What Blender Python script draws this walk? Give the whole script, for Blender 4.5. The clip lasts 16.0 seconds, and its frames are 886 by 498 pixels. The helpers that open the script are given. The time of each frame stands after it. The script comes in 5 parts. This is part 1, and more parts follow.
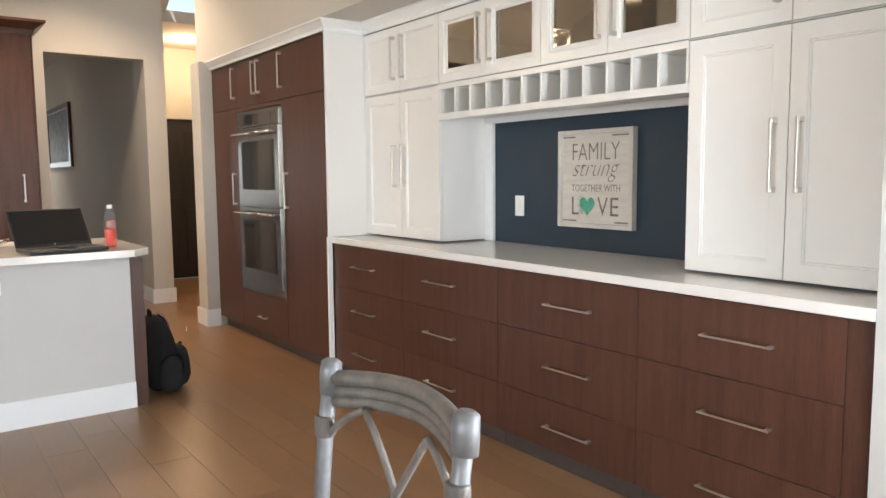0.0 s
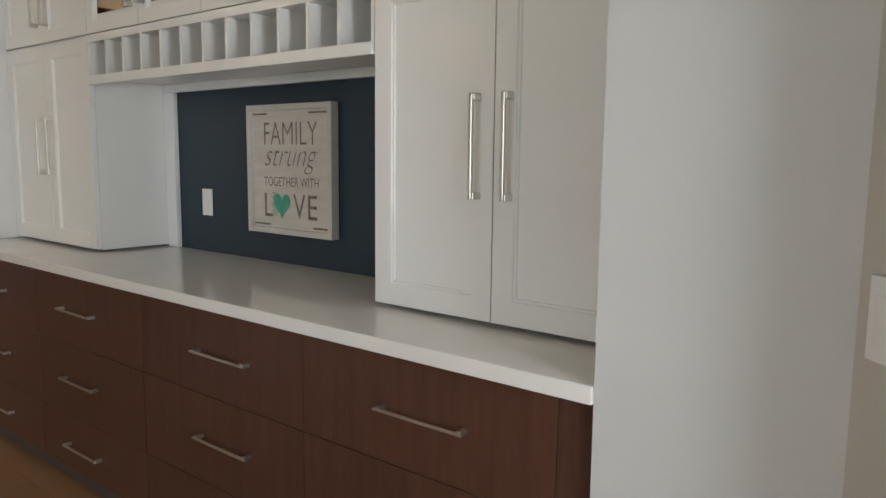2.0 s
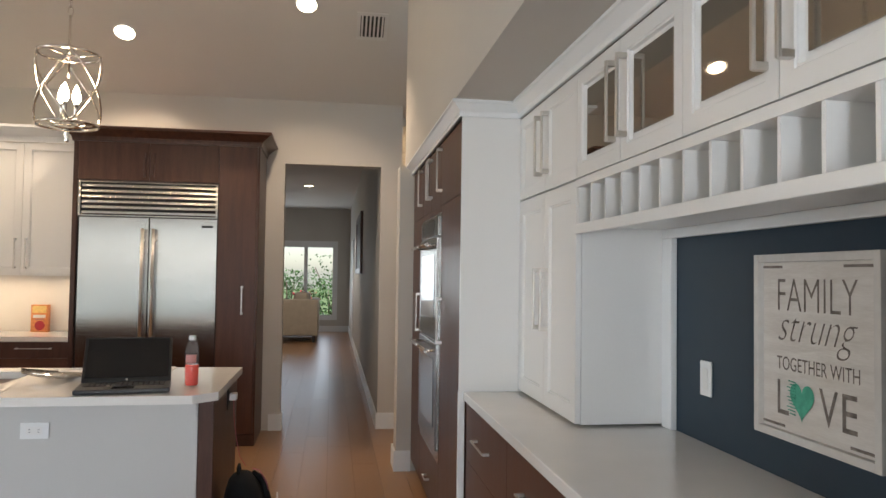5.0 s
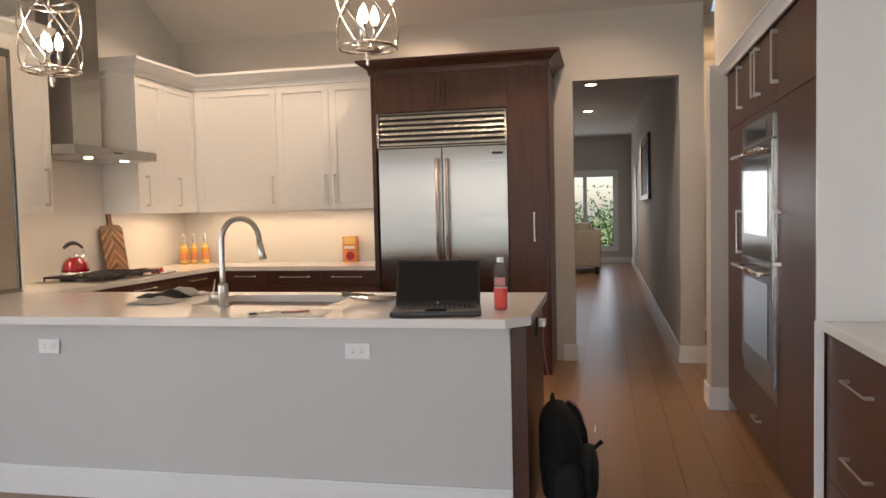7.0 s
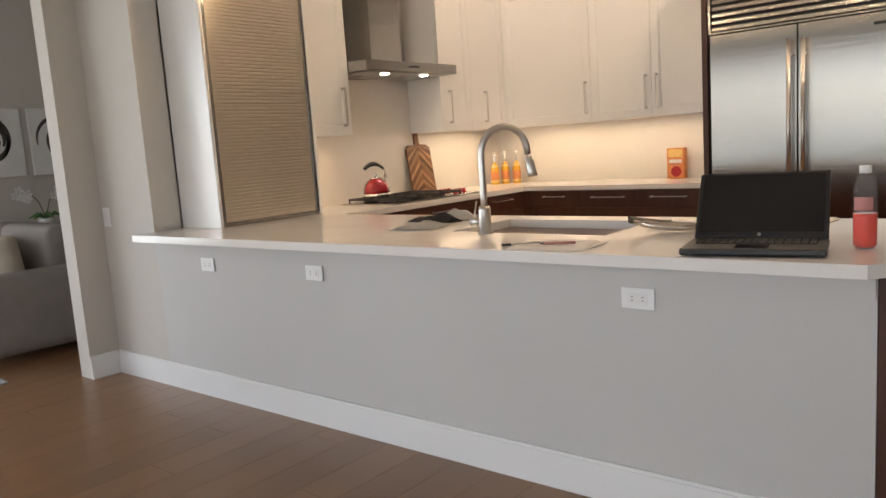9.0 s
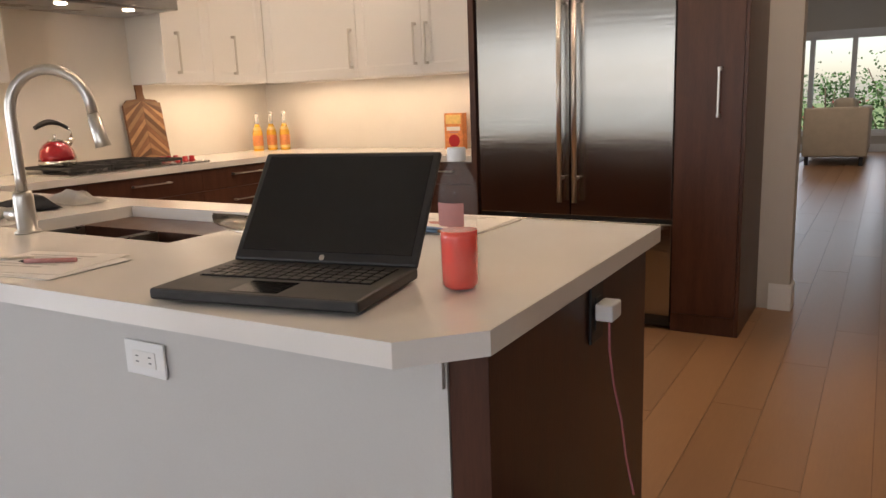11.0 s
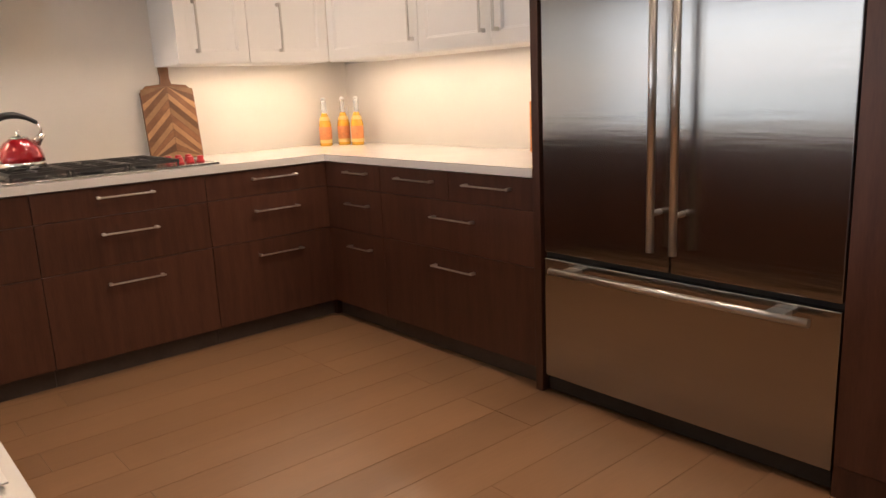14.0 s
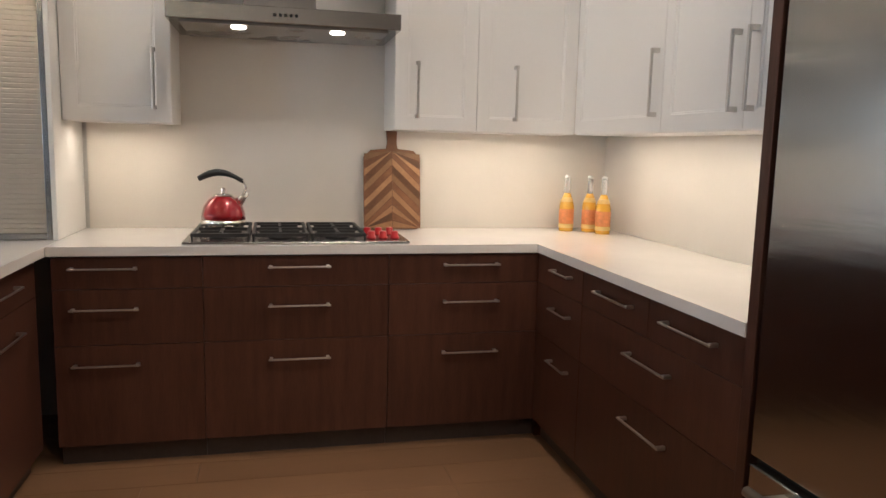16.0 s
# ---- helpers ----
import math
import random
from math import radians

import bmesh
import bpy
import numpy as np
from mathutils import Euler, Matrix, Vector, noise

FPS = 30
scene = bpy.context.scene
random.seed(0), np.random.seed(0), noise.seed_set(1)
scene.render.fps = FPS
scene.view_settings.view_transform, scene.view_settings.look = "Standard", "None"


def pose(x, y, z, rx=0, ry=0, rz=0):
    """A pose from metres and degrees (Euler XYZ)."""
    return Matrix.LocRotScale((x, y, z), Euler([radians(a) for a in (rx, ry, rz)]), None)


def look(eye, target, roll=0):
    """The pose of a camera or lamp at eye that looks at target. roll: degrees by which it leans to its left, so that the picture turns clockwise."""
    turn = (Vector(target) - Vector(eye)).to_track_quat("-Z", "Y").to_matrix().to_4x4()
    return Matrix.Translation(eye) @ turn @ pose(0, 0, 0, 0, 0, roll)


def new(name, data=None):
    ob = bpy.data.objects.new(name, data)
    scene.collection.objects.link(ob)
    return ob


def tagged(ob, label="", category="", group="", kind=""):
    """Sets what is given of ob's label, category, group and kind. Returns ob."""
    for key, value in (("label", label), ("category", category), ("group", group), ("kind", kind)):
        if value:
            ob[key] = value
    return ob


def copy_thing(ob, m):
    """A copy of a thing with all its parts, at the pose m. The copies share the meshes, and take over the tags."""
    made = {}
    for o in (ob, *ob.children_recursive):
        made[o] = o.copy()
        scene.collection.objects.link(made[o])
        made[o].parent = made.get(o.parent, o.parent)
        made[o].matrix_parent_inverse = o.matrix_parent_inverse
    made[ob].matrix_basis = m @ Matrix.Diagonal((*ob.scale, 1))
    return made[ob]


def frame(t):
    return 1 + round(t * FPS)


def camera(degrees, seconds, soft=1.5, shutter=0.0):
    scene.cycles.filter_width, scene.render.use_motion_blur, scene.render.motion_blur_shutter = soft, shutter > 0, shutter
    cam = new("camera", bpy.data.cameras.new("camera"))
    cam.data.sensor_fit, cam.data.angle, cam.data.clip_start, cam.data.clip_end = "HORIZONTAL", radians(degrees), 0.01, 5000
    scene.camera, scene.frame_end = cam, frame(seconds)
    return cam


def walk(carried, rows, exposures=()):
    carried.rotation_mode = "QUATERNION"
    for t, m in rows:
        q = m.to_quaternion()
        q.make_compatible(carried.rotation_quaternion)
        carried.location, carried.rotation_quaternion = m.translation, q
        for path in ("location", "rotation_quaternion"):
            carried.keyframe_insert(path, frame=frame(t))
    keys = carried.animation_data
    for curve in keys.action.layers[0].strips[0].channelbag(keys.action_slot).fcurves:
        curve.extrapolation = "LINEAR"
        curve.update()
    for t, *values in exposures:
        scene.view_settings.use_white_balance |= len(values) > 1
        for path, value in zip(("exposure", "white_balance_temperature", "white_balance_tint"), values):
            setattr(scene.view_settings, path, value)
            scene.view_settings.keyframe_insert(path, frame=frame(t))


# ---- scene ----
cam = camera(62.0, 16.0)
PATH = [
    (0, (-0.239, -0.371, 1.307), (0.934, 1.237, 1.108), -0.5),
    (0.5, (0.004, -0.274, 1.295), (1.484, 1.051, 1.061), -0.5),
    (1, (0.292, -0.208, 1.317), (1.89, 0.967, 1.062), -0.8),
    (1.5, (0.54, -0.133, 1.322), (2.168, 1.007, 1.097), 0.2),
    (2, (0.76, -0.05, 1.348), (2.297, 1.203, 1.093), 0.6),
    (2.5, (1.019, 0.081, 1.361), (2.315, 1.58, 1.087), -0.3),
    (3, (1.249, 0.22, 1.363), (2.326, 1.888, 1.121), -0.2),
    (3.5, (1.328, 0.321, 1.386), (2.248, 2.093, 1.26), 0.2),
    (4, (1.435, 0.463, 1.452), (2.136, 2.336, 1.459), 0.1),
    (4.5, (1.423, 0.498, 1.455), (1.918, 2.434, 1.534), 0.8),
    (5, (1.365, 0.472, 1.458), (1.661, 2.449, 1.531), 0.8),
    (5.2, (1.346, 0.476, 1.438), (1.561, 2.463, 1.515), 1.2),
    (7.3, (1.089, 0.963, 1.364), (0.537, 2.881, 1.227), -1.8),
    (7.5, (1.042, 1.042, 1.361), (0.396, 2.928, 1.203), -2.0),
    (8, (1.13, 1.218, 1.375), (0.156, 2.954, 1.176), -3.0),
    (8.5, (1.132, 1.51, 1.326), (-0.062, 3.099, 1.097), -3.8),
    (9, (1.124, 1.745, 1.291), (-0.145, 3.266, 1.016), -3.9),
    (9.5, (1.194, 1.965, 1.258), (-0.065, 3.485, 0.939), -3.5),
    (10, (1.315, 2.233, 1.265), (0.177, 3.834, 0.887), -3.6),
    (10.2, (1.312, 2.416, 1.239), (0.247, 4.064, 0.851), -4.0),
    (12.5, (1.334, 3.985, 1.226), (0.321, 5.665, 0.833), -0.7),
    (13, (1.29, 4.206, 1.235), (-0.031, 5.653, 0.836), -1.9),
    (13.5, (1.229, 4.483, 1.222), (-0.317, 5.688, 0.825), -3.1),
    (14, (1.18, 4.787, 1.234), (-0.308, 6.054, 0.808), -2.6),
    (14.5, (1.106, 5.148, 1.25), (-0.445, 6.332, 0.813), -2.7),
    (15, (0.954, 5.574, 1.226), (-0.805, 6.461, 0.877), -1.7),
    (15.5, (0.896, 5.683, 1.278), (-0.896, 6.522, 0.988), 1.0),
    (16, (0.834, 5.749, 1.336), (-1.096, 6.2, 1.063), 1.4),
]
LIGHT = [(0, 1.1, 6500, 12), (0.5, 0.95, 6500, 12), (1.0, 0.78, 6500, 11), (1.5, 0.22, 6600, 10), (2, 0.12, 6600, 10), (3, 0.35, 6500, 11), (4, 0.5, 6200, 9), (5, 0.4, 6300, 12), (7.5, 0.3, 6700, 17), (9, 0.3, 6650, 15), (10, 0.25, 6700, 16), (12.5, 0.6, 6750, 19), (13.5, 0.45, 6350, 17), (14, 0.6, 6300, 19), (14.5, 0.75, 6150, 17), (15, 0.6, 5700, 14), (16, 0.22, 5480, 11)]
walk(cam, [(t, look(eye, target, roll)) for t, eye, target, roll in PATH], LIGHT)

# ---- world and light ----
world = bpy.data.worlds.new("world")
scene.world = world
world.use_nodes = True
wn = world.node_tree
sky = wn.nodes.new("ShaderNodeTexSky")
sky.sky_type, sky.sun_disc = "NISHITA", False
sky.sun_elevation, sky.sun_rotation = radians(55), radians(200)
wn.links.new(sky.outputs[0], wn.nodes["Background"].inputs[0])
wn.nodes["Background"].inputs[1].default_value = 0.15
sun = new("sun", bpy.data.lights.new("sun", "SUN"))
sun.data.energy, sun.data.angle, sun.data.color = 5.0, radians(0.5), (1, 0.95, 0.88)
sun.matrix_world = look((0, 0, 30), (0 + 10, 8, 0))


def area(name, eye, target, sx, sy, watts, color, spread=180):
    ob = new(name, bpy.data.lights.new(name, "AREA"))
    ob.data.shape, ob.data.size, ob.data.size_y = "RECTANGLE", sx, sy
    ob.data.energy, ob.data.color, ob.data.spread = watts, color, radians(spread)
    ob.matrix_world = look(eye, target)
    return ob


DAY = (0.86, 0.94, 1.0)
WARM = (1.0, 0.72, 0.42)
STRIP = (1.0, 0.79, 0.53)
area("dining_daylight", (-1.0, -3.38, 1.45), (-1.0, 2, 1.35), 4.2, 2.3, 29, DAY)
area("patio_door_daylight", (1.42, -0.64, 1.2), (-0.5, 1.14, 1.2), 0.75, 1.95, 34, DAY)
area("living_daylight", (-0.4, 19.35, 1.3), (-0.4, 10, 0.6), 3.4, 1.7, 32, DAY)
# Added fill for the family room; no window is known there.
area("family_room_daylight", (-5.2, -3.38, 1.5), (-5.4, 4, 1.2), 2.6, 2.2, 20, DAY)
# Added fill from the west that brightens the hutch; its opening is unseen.
area("family_west_daylight", (-6.90, 0.2, 1.45), (2, 0.6, 1.3), 4.4, 2.2, 130, DAY)
area("under_cabinet_back", (-1.7, 7.33, 1.385), (-1.7, 7.34, 0.9), 1.7, 0.04, 3.0, STRIP)
area("under_cabinet_range", (-2.73, 6.8, 1.385), (-2.74, 6.8, 0.9), 0.85, 0.04, 1.8, STRIP)
area("under_cabinet_corner", (-2.73, 5.12, 1.385), (-2.74, 5.12, 0.9), 0.36, 0.04, 1.0, STRIP)


def lamp(name, at, watts, color, radius=0.03, cone=None):
    ob = new(name, bpy.data.lights.new(name, "SPOT" if cone else "POINT"))
    ob.data.energy, ob.data.color, ob.data.shadow_soft_size = watts, color, radius
    if cone:
        ob.data.spot_size, ob.data.spot_blend = radians(cone), 0.6
    ob.location = at
    return ob


lamp("pendant_light", (0.03, 4.40, 2.36), 14, WARM, 0.05)
lamp("pendant_light", (-1.79, 4.40, 2.36), 14, WARM, 0.05)
# the third spot, over the range side, is added out of view
for at in ((-0.38, 6.87, 3.40), (1.12, 6.49, 3.60), (-1.9, 6.4, 3.65)):
    lamp("downlight_beam", at, 82, (1.0, 0.78, 0.55), 0.06, 120)
lamp("living_downlight_beam", (0.9, 14.5, 3.05), 90, (1.0, 0.88, 0.72), 0.06, 130)
lamp("passage_light", (2.6, 8.6, 2.8), 14, WARM, 0.06)
for y in (5.615, 6.035):
    lamp("hood_light", (-2.53, y, 1.800), 2.5, (1, 0.85, 0.65), 0.02, 110)


# ---- materials ----
def mat(name, color, rough=0.5, metal=0.0, spread=0.0, scale=8.0, stretch=(1, 1, 1), bump=0.0, fine=60.0, dark=None, coat=0.0, per_piece=0.0, spec=0.5, rough_var=0.08):
    """Principled with large and fine noise in object space; dark: second colour of the grain."""
    m = bpy.data.materials.new(name)
    m.use_nodes = True
    nt = m.node_tree
    b = nt.nodes["Principled BSDF"]
    b.inputs["Roughness"].default_value, b.inputs["Metallic"].default_value = rough, metal
    b.inputs["Specular IOR Level"].default_value = spec
    b.inputs["Coat Weight"].default_value = coat
    b.inputs["Coat Roughness"].default_value = 0.15
    co = nt.nodes.new("ShaderNodeTexCoord")
    mp = nt.nodes.new("ShaderNodeMapping")
    mp.inputs["Scale"].default_value = stretch
    nt.links.new(co.outputs["Object"], mp.inputs[0])
    vec = mp.outputs[0]
    if per_piece:
        oi = nt.nodes.new("ShaderNodeObjectInfo")
        add = nt.nodes.new("ShaderNodeVectorMath")
        mul = nt.nodes.new("ShaderNodeMath")
        mul.operation, mul.inputs[1].default_value = "MULTIPLY", 37.0
        nt.links.new(oi.outputs["Random"], mul.inputs[0])
        nt.links.new(vec, add.inputs[0])
        nt.links.new(mul.outputs[0], add.inputs[1])
        vec = add.outputs[0]
    big, small = nt.nodes.new("ShaderNodeTexNoise"), nt.nodes.new("ShaderNodeTexNoise")
    big.inputs["Scale"].default_value, small.inputs["Scale"].default_value = scale, fine
    big.inputs["Detail"].default_value, small.inputs["Detail"].default_value = 4, 3
    nt.links.new(vec, big.inputs["Vector"])
    nt.links.new(vec, small.inputs["Vector"])
    lo = dark if dark else tuple(c * (1 - spread) for c in color)
    hi = color if dark else tuple(min(1, c * (1 + spread)) for c in color)
    sm = nt.nodes.new("ShaderNodeMix")
    sm.inputs[0].default_value = 0.35
    nt.links.new(big.outputs[0], sm.inputs[2])
    nt.links.new(small.outputs[0], sm.inputs[3])
    ramp = nt.nodes.new("ShaderNodeValToRGB")
    ramp.color_ramp.elements[0].position, ramp.color_ramp.elements[1].position = 0.32, 0.68
    ramp.color_ramp.elements[0].color, ramp.color_ramp.elements[1].color = (*lo, 1), (*hi, 1)
    nt.links.new(sm.outputs[0], ramp.inputs[0])
    out = ramp.outputs[0]
    if per_piece:
        hsv = nt.nodes.new("ShaderNodeHueSaturation")
        mr = nt.nodes.new("ShaderNodeMapRange")
        mr.inputs[3].default_value, mr.inputs[4].default_value = 1 - per_piece, 1 + per_piece
        nt.links.new(oi.outputs["Random"], mr.inputs[0])
        nt.links.new(mr.outputs[0], hsv.inputs["Value"])
        nt.links.new(out, hsv.inputs["Color"])
        out = hsv.outputs[0]
    nt.links.new(out, b.inputs["Base Color"])
    rr = nt.nodes.new("ShaderNodeMapRange")
    rr.inputs[3].default_value, rr.inputs[4].default_value = max(0.02, rough * (1 - rough_var * 2)), rough * (1 + rough_var * 2)
    nt.links.new(big.outputs[0], rr.inputs[0])
    nt.links.new(rr.outputs[0], b.inputs["Roughness"])
    if bump:
        bp = nt.nodes.new("ShaderNodeBump")
        bp.inputs["Strength"].default_value, bp.inputs["Distance"].default_value = bump, 0.002
        nt.links.new(small.outputs[0], bp.inputs["Height"])
        nt.links.new(bp.outputs[0], b.inputs["Normal"])
    return m


def glow(name, color, strength):
    m = bpy.data.materials.new(name)
    m.use_nodes = True
    b = m.node_tree.nodes["Principled BSDF"]
    b.inputs["Base Color"].default_value = (*color, 1)
    b.inputs["Emission Color"].default_value, b.inputs["Emission Strength"].default_value = (*color, 1), strength
    return m


def glass(name, color=(1, 1, 1), rough=0.0, ior=1.45):
    m = bpy.data.materials.new(name)
    m.use_nodes = True
    b = m.node_tree.nodes["Principled BSDF"]
    b.inputs["Base Color"].default_value = (*color, 1)
    b.inputs["Roughness"].default_value, b.inputs["IOR"].default_value = rough, ior
    b.inputs["Transmission Weight"].default_value = 1
    return m


def clear(name, alpha):
    """Thin clear glass or plastic: mostly see-through with a gloss."""
    m = bpy.data.materials.new(name)
    m.use_nodes = True
    b = m.node_tree.nodes["Principled BSDF"]
    b.inputs["Base Color"].default_value = (0.85, 0.86, 0.86, 1)
    b.inputs["Roughness"].default_value, b.inputs["Alpha"].default_value = 0.08, alpha
    return m


WALL = mat("greige_wall_paint", (0.56, 0.525, 0.475), 0.75, spread=0.03, scale=1.5, bump=0.12, fine=220)
CEIL = mat("ceiling_paint", (0.60, 0.57, 0.53), 0.9, spread=0.03, scale=1.2, bump=0.25, fine=160)
PENWALL = mat("pale_grey_wall_paint", (0.56, 0.55, 0.53), 0.7, spread=0.03, scale=1.5, bump=0.12, fine=220)
WHITE = mat("white_trim_paint", (0.80, 0.80, 0.79), 0.38, spread=0.015, scale=3, bump=0.03, fine=120)
LACQ = mat("white_cabinet_lacquer", (0.80, 0.785, 0.76), 0.30, spread=0.015, scale=2, bump=0.02, fine=90, coat=0.1)
QUARTZ = mat("white_quartz", (0.80, 0.77, 0.73), 0.12, spread=0.03, scale=5, fine=400)
SPLASH = mat("beige_quartz_splashback", (0.75, 0.70, 0.635), 0.22, spread=0.03, scale=4, fine=300)
WALNUT = mat("walnut_veneer", (0.104, 0.043, 0.027), 0.36, dark=(0.064, 0.026, 0.0165), spec=0.35, scale=3.0, stretch=(9, 9, 0.8), bump=0.1, fine=26, per_piece=0.10)
WALNUT_H = mat("walnut_panel", (0.092, 0.039, 0.025), 0.36, dark=(0.048, 0.020, 0.013), spec=0.35, scale=3.0, stretch=(9, 9, 0.8), bump=0.1, fine=26)
TOE = mat("dark_toe_kick", (0.07, 0.055, 0.05), 0.32, spread=0.2)
STEEL = mat("brushed_steel", (0.37, 0.36, 0.345), 0.20, 1.0, spread=0.04, scale=1.2, stretch=(0.5, 0.5, 8), fine=7, rough_var=0.15, bump=0.10)
steel_nodes = STEEL.node_tree
brush = steel_nodes.nodes.new("ShaderNodeTangent")
brush.direction_type, brush.axis = "RADIAL", "Z"
steel_nodes.links.new(brush.outputs[0], steel_nodes.nodes["Principled BSDF"].inputs["Tangent"])
steel_nodes.nodes["Principled BSDF"].inputs["Anisotropic"].default_value = 0.92
STEELDARK = mat("dark_steel_gap", (0.03, 0.03, 0.03), 0.5, 0.3, spread=0.2)
NICKEL = mat("brushed_nickel", (0.62, 0.59, 0.55), 0.32, 1.0, spread=0.03, scale=4)
CHROME = mat("polished_nickel", (0.80, 0.76, 0.71), 0.08, 1.0, spread=0.03, scale=10)
BLUE = mat("navy_wall_paint", (0.012, 0.030, 0.050), 0.5, spread=0.08, scale=3, bump=0.1, fine=200)
CABGLASS = mat("dark_mirror_glass", (0.42, 0.39, 0.35), 0.03, 1.0, spread=0.01)
OVENGLASS = mat("oven_black_glass", (0.012, 0.012, 0.013), 0.04, spread=0.1, spec=1.0, coat=0.6)
BLACK = mat("black_plastic", (0.018, 0.018, 0.019), 0.42, spread=0.2, scale=20)
SCREEN = mat("laptop_screen", (0.010, 0.010, 0.011), 0.12, spread=0.1)
IRON = mat("cast_iron", (0.03, 0.028, 0.027), 0.6, spread=0.3, scale=40, bump=0.3)
RED = mat("red_enamel", (0.36, 0.006, 0.012), 0.10, 0.35, spread=0.1, coat=1.0)
REDKNOB = mat("red_knob_paint", (0.40, 0.01, 0.015), 0.3, spread=0.1)
WOODL = mat("light_board_wood", (0.37, 0.20, 0.095), 0.5, dark=(0.26, 0.13, 0.06), scale=14, fine=70, per_piece=0.35)
WOODD = mat("dark_board_wood", (0.22, 0.10, 0.045), 0.5, dark=(0.14, 0.06, 0.027), scale=14, fine=70, per_piece=0.35)
FLOOR = mat("oak_plank", (0.262, 0.144, 0.074), 0.32, dark=(0.222, 0.121, 0.062), scale=1.6, stretch=(5, 0.6, 1), fine=22, per_piece=0.10, rough_var=0.05)
FLOORBASE = mat("floor_joint", (0.15, 0.083, 0.046), 0.7, spread=0.2)
SOFAGREY = mat("grey_sofa_fabric", (0.23, 0.205, 0.185), 0.95, spread=0.1, scale=10, bump=0.5, fine=300)
SOFABEIGE = mat("beige_sofa_fabric", (0.44, 0.38, 0.30), 0.95, spread=0.08, scale=10, bump=0.5, fine=300)
PILLOW = mat("blue_grey_pillow", (0.14, 0.15, 0.165), 0.9, spread=0.35, scale=14, bump=0.4)
RUG = mat("pale_patterned_rug", (0.52, 0.52, 0.52), 0.95, dark=(0.30, 0.33, 0.38), scale=5, bump=0.6, fine=150)
CANVAS = mat("white_canvas", (0.72, 0.71, 0.68), 0.8, spread=0.05, scale=6, bump=0.2, fine=200)
PAINTBLACK = mat("black_brush_paint", (0.03, 0.028, 0.028), 0.6, dark=(0.10, 0.085, 0.075), scale=9)
RATTAN = mat("grey_rattan", (0.20, 0.175, 0.15), 0.5, dark=(0.12, 0.105, 0.095), scale=12, stretch=(3, 3, 1), fine=60, bump=0.3)
SILVERPOLE = mat("silver_grey_metal", (0.22, 0.22, 0.225), 0.42, 0.35, spread=0.2, scale=20)
PAPER = mat("white_paper", (0.78, 0.74, 0.70), 0.6, spread=0.04, scale=12)
INK = mat("grey_ink", (0.55, 0.51, 0.48), 0.7, spread=0.1)
INKRED = mat("red_ink", (0.50, 0.22, 0.20), 0.7, spread=0.1)
INKBLUE = mat("blue_ink", (0.16, 0.30, 0.55), 0.6, spread=0.15)
CLOTHD = mat("charcoal_towel", (0.05, 0.048, 0.05), 0.95, spread=0.3, scale=30, bump=0.6, fine=300)
CLOTHW = mat("white_towel", (0.62, 0.60, 0.57), 0.95, spread=0.08, scale=30, bump=0.6, fine=300)
PACK = mat("black_nylon", (0.006, 0.006, 0.0065), 0.95, spread=0.4, scale=25, bump=0.4, fine=350)
PINK = mat("pink_cord", (0.45, 0.16, 0.19), 0.6, spread=0.1)
SIGNWOOD = mat("whitewashed_board", (0.66, 0.62, 0.57), 0.7, dark=(0.54, 0.49, 0.44), scale=4, stretch=(1, 1, 9), fine=30, bump=0.3)
SIGNFRAME = mat("whitewashed_frame", (0.62, 0.59, 0.55), 0.6, dark=(0.52, 0.48, 0.44), scale=6, fine=40, bump=0.2)
SIGNINK = mat("brown_grey_lettering", (0.12, 0.095, 0.08), 0.8, dark=(0.25, 0.21, 0.18), scale=30)
HEART = mat("mint_heart_paint", (0.09, 0.42, 0.28), 0.6, dark=(0.05, 0.28, 0.19), scale=30)
AMBER = mat("amber_soda", (0.80, 0.42, 0.04), 0.12, spread=0.1, coat=0.8)
ORANGELABEL = mat("orange_label", (0.72, 0.26, 0.08), 0.5, spread=0.2, scale=40)
YELLOWLABEL = mat("yellow_label", (0.80, 0.55, 0.18), 0.5, spread=0.15, scale=40)
CLEAR = clear("clear_glass", 0.3)
PINKDRINK = mat("pink_red_drink", (0.78, 0.060, 0.035), 0.15, spread=0.05, coat=0.5)
CLEARPET = clear("clear_plastic", 0.07)
TINT = mat("tambour_aluminium", (0.62, 0.55, 0.46), 0.34, 0.75, spread=0.04, scale=3, fine=40)
HALO = glow("warm_lamp_glow", (1.0, 0.83, 0.58), 14)
BULB = glow("bulb_glow", (1.0, 0.80, 0.50), 45)
LEAF = mat("garden_leaf", (0.11, 0.23, 0.06), 0.55, dark=(0.05, 0.12, 0.03), scale=1.5, fine=9)
REDLEAF = mat("red_garden_leaf", (0.40, 0.05, 0.05), 0.55, spread=0.3)
TRUNK = mat("bark", (0.16, 0.12, 0.09), 0.9, spread=0.3, scale=12, bump=0.6)
GRASS = mat("lawn", (0.16, 0.22, 0.08), 0.9, dark=(0.09, 0.14, 0.04), scale=1.0, fine=20)
PETAL = mat("white_orchid_petal", (0.80, 0.78, 0.76), 0.6, spread=0.05)
STEM = mat("orchid_stem", (0.10, 0.14, 0.05), 0.6, spread=0.2)
SINKSTEEL = mat("sink_steel", (0.46, 0.45, 0.44), 0.28, 1.0, spread=0.06, scale=6)
DOORWAYDARK = mat("near_black_doorway", (0.022, 0.018, 0.016), 0.4, spread=0.2, stretch=(6, 6, 1))
VENT = mat("vent_white_metal", (0.62, 0.60, 0.57), 0.5, spread=0.03)
PANE = glass("window_pane", (1, 1, 1), 0.0, 1.02)


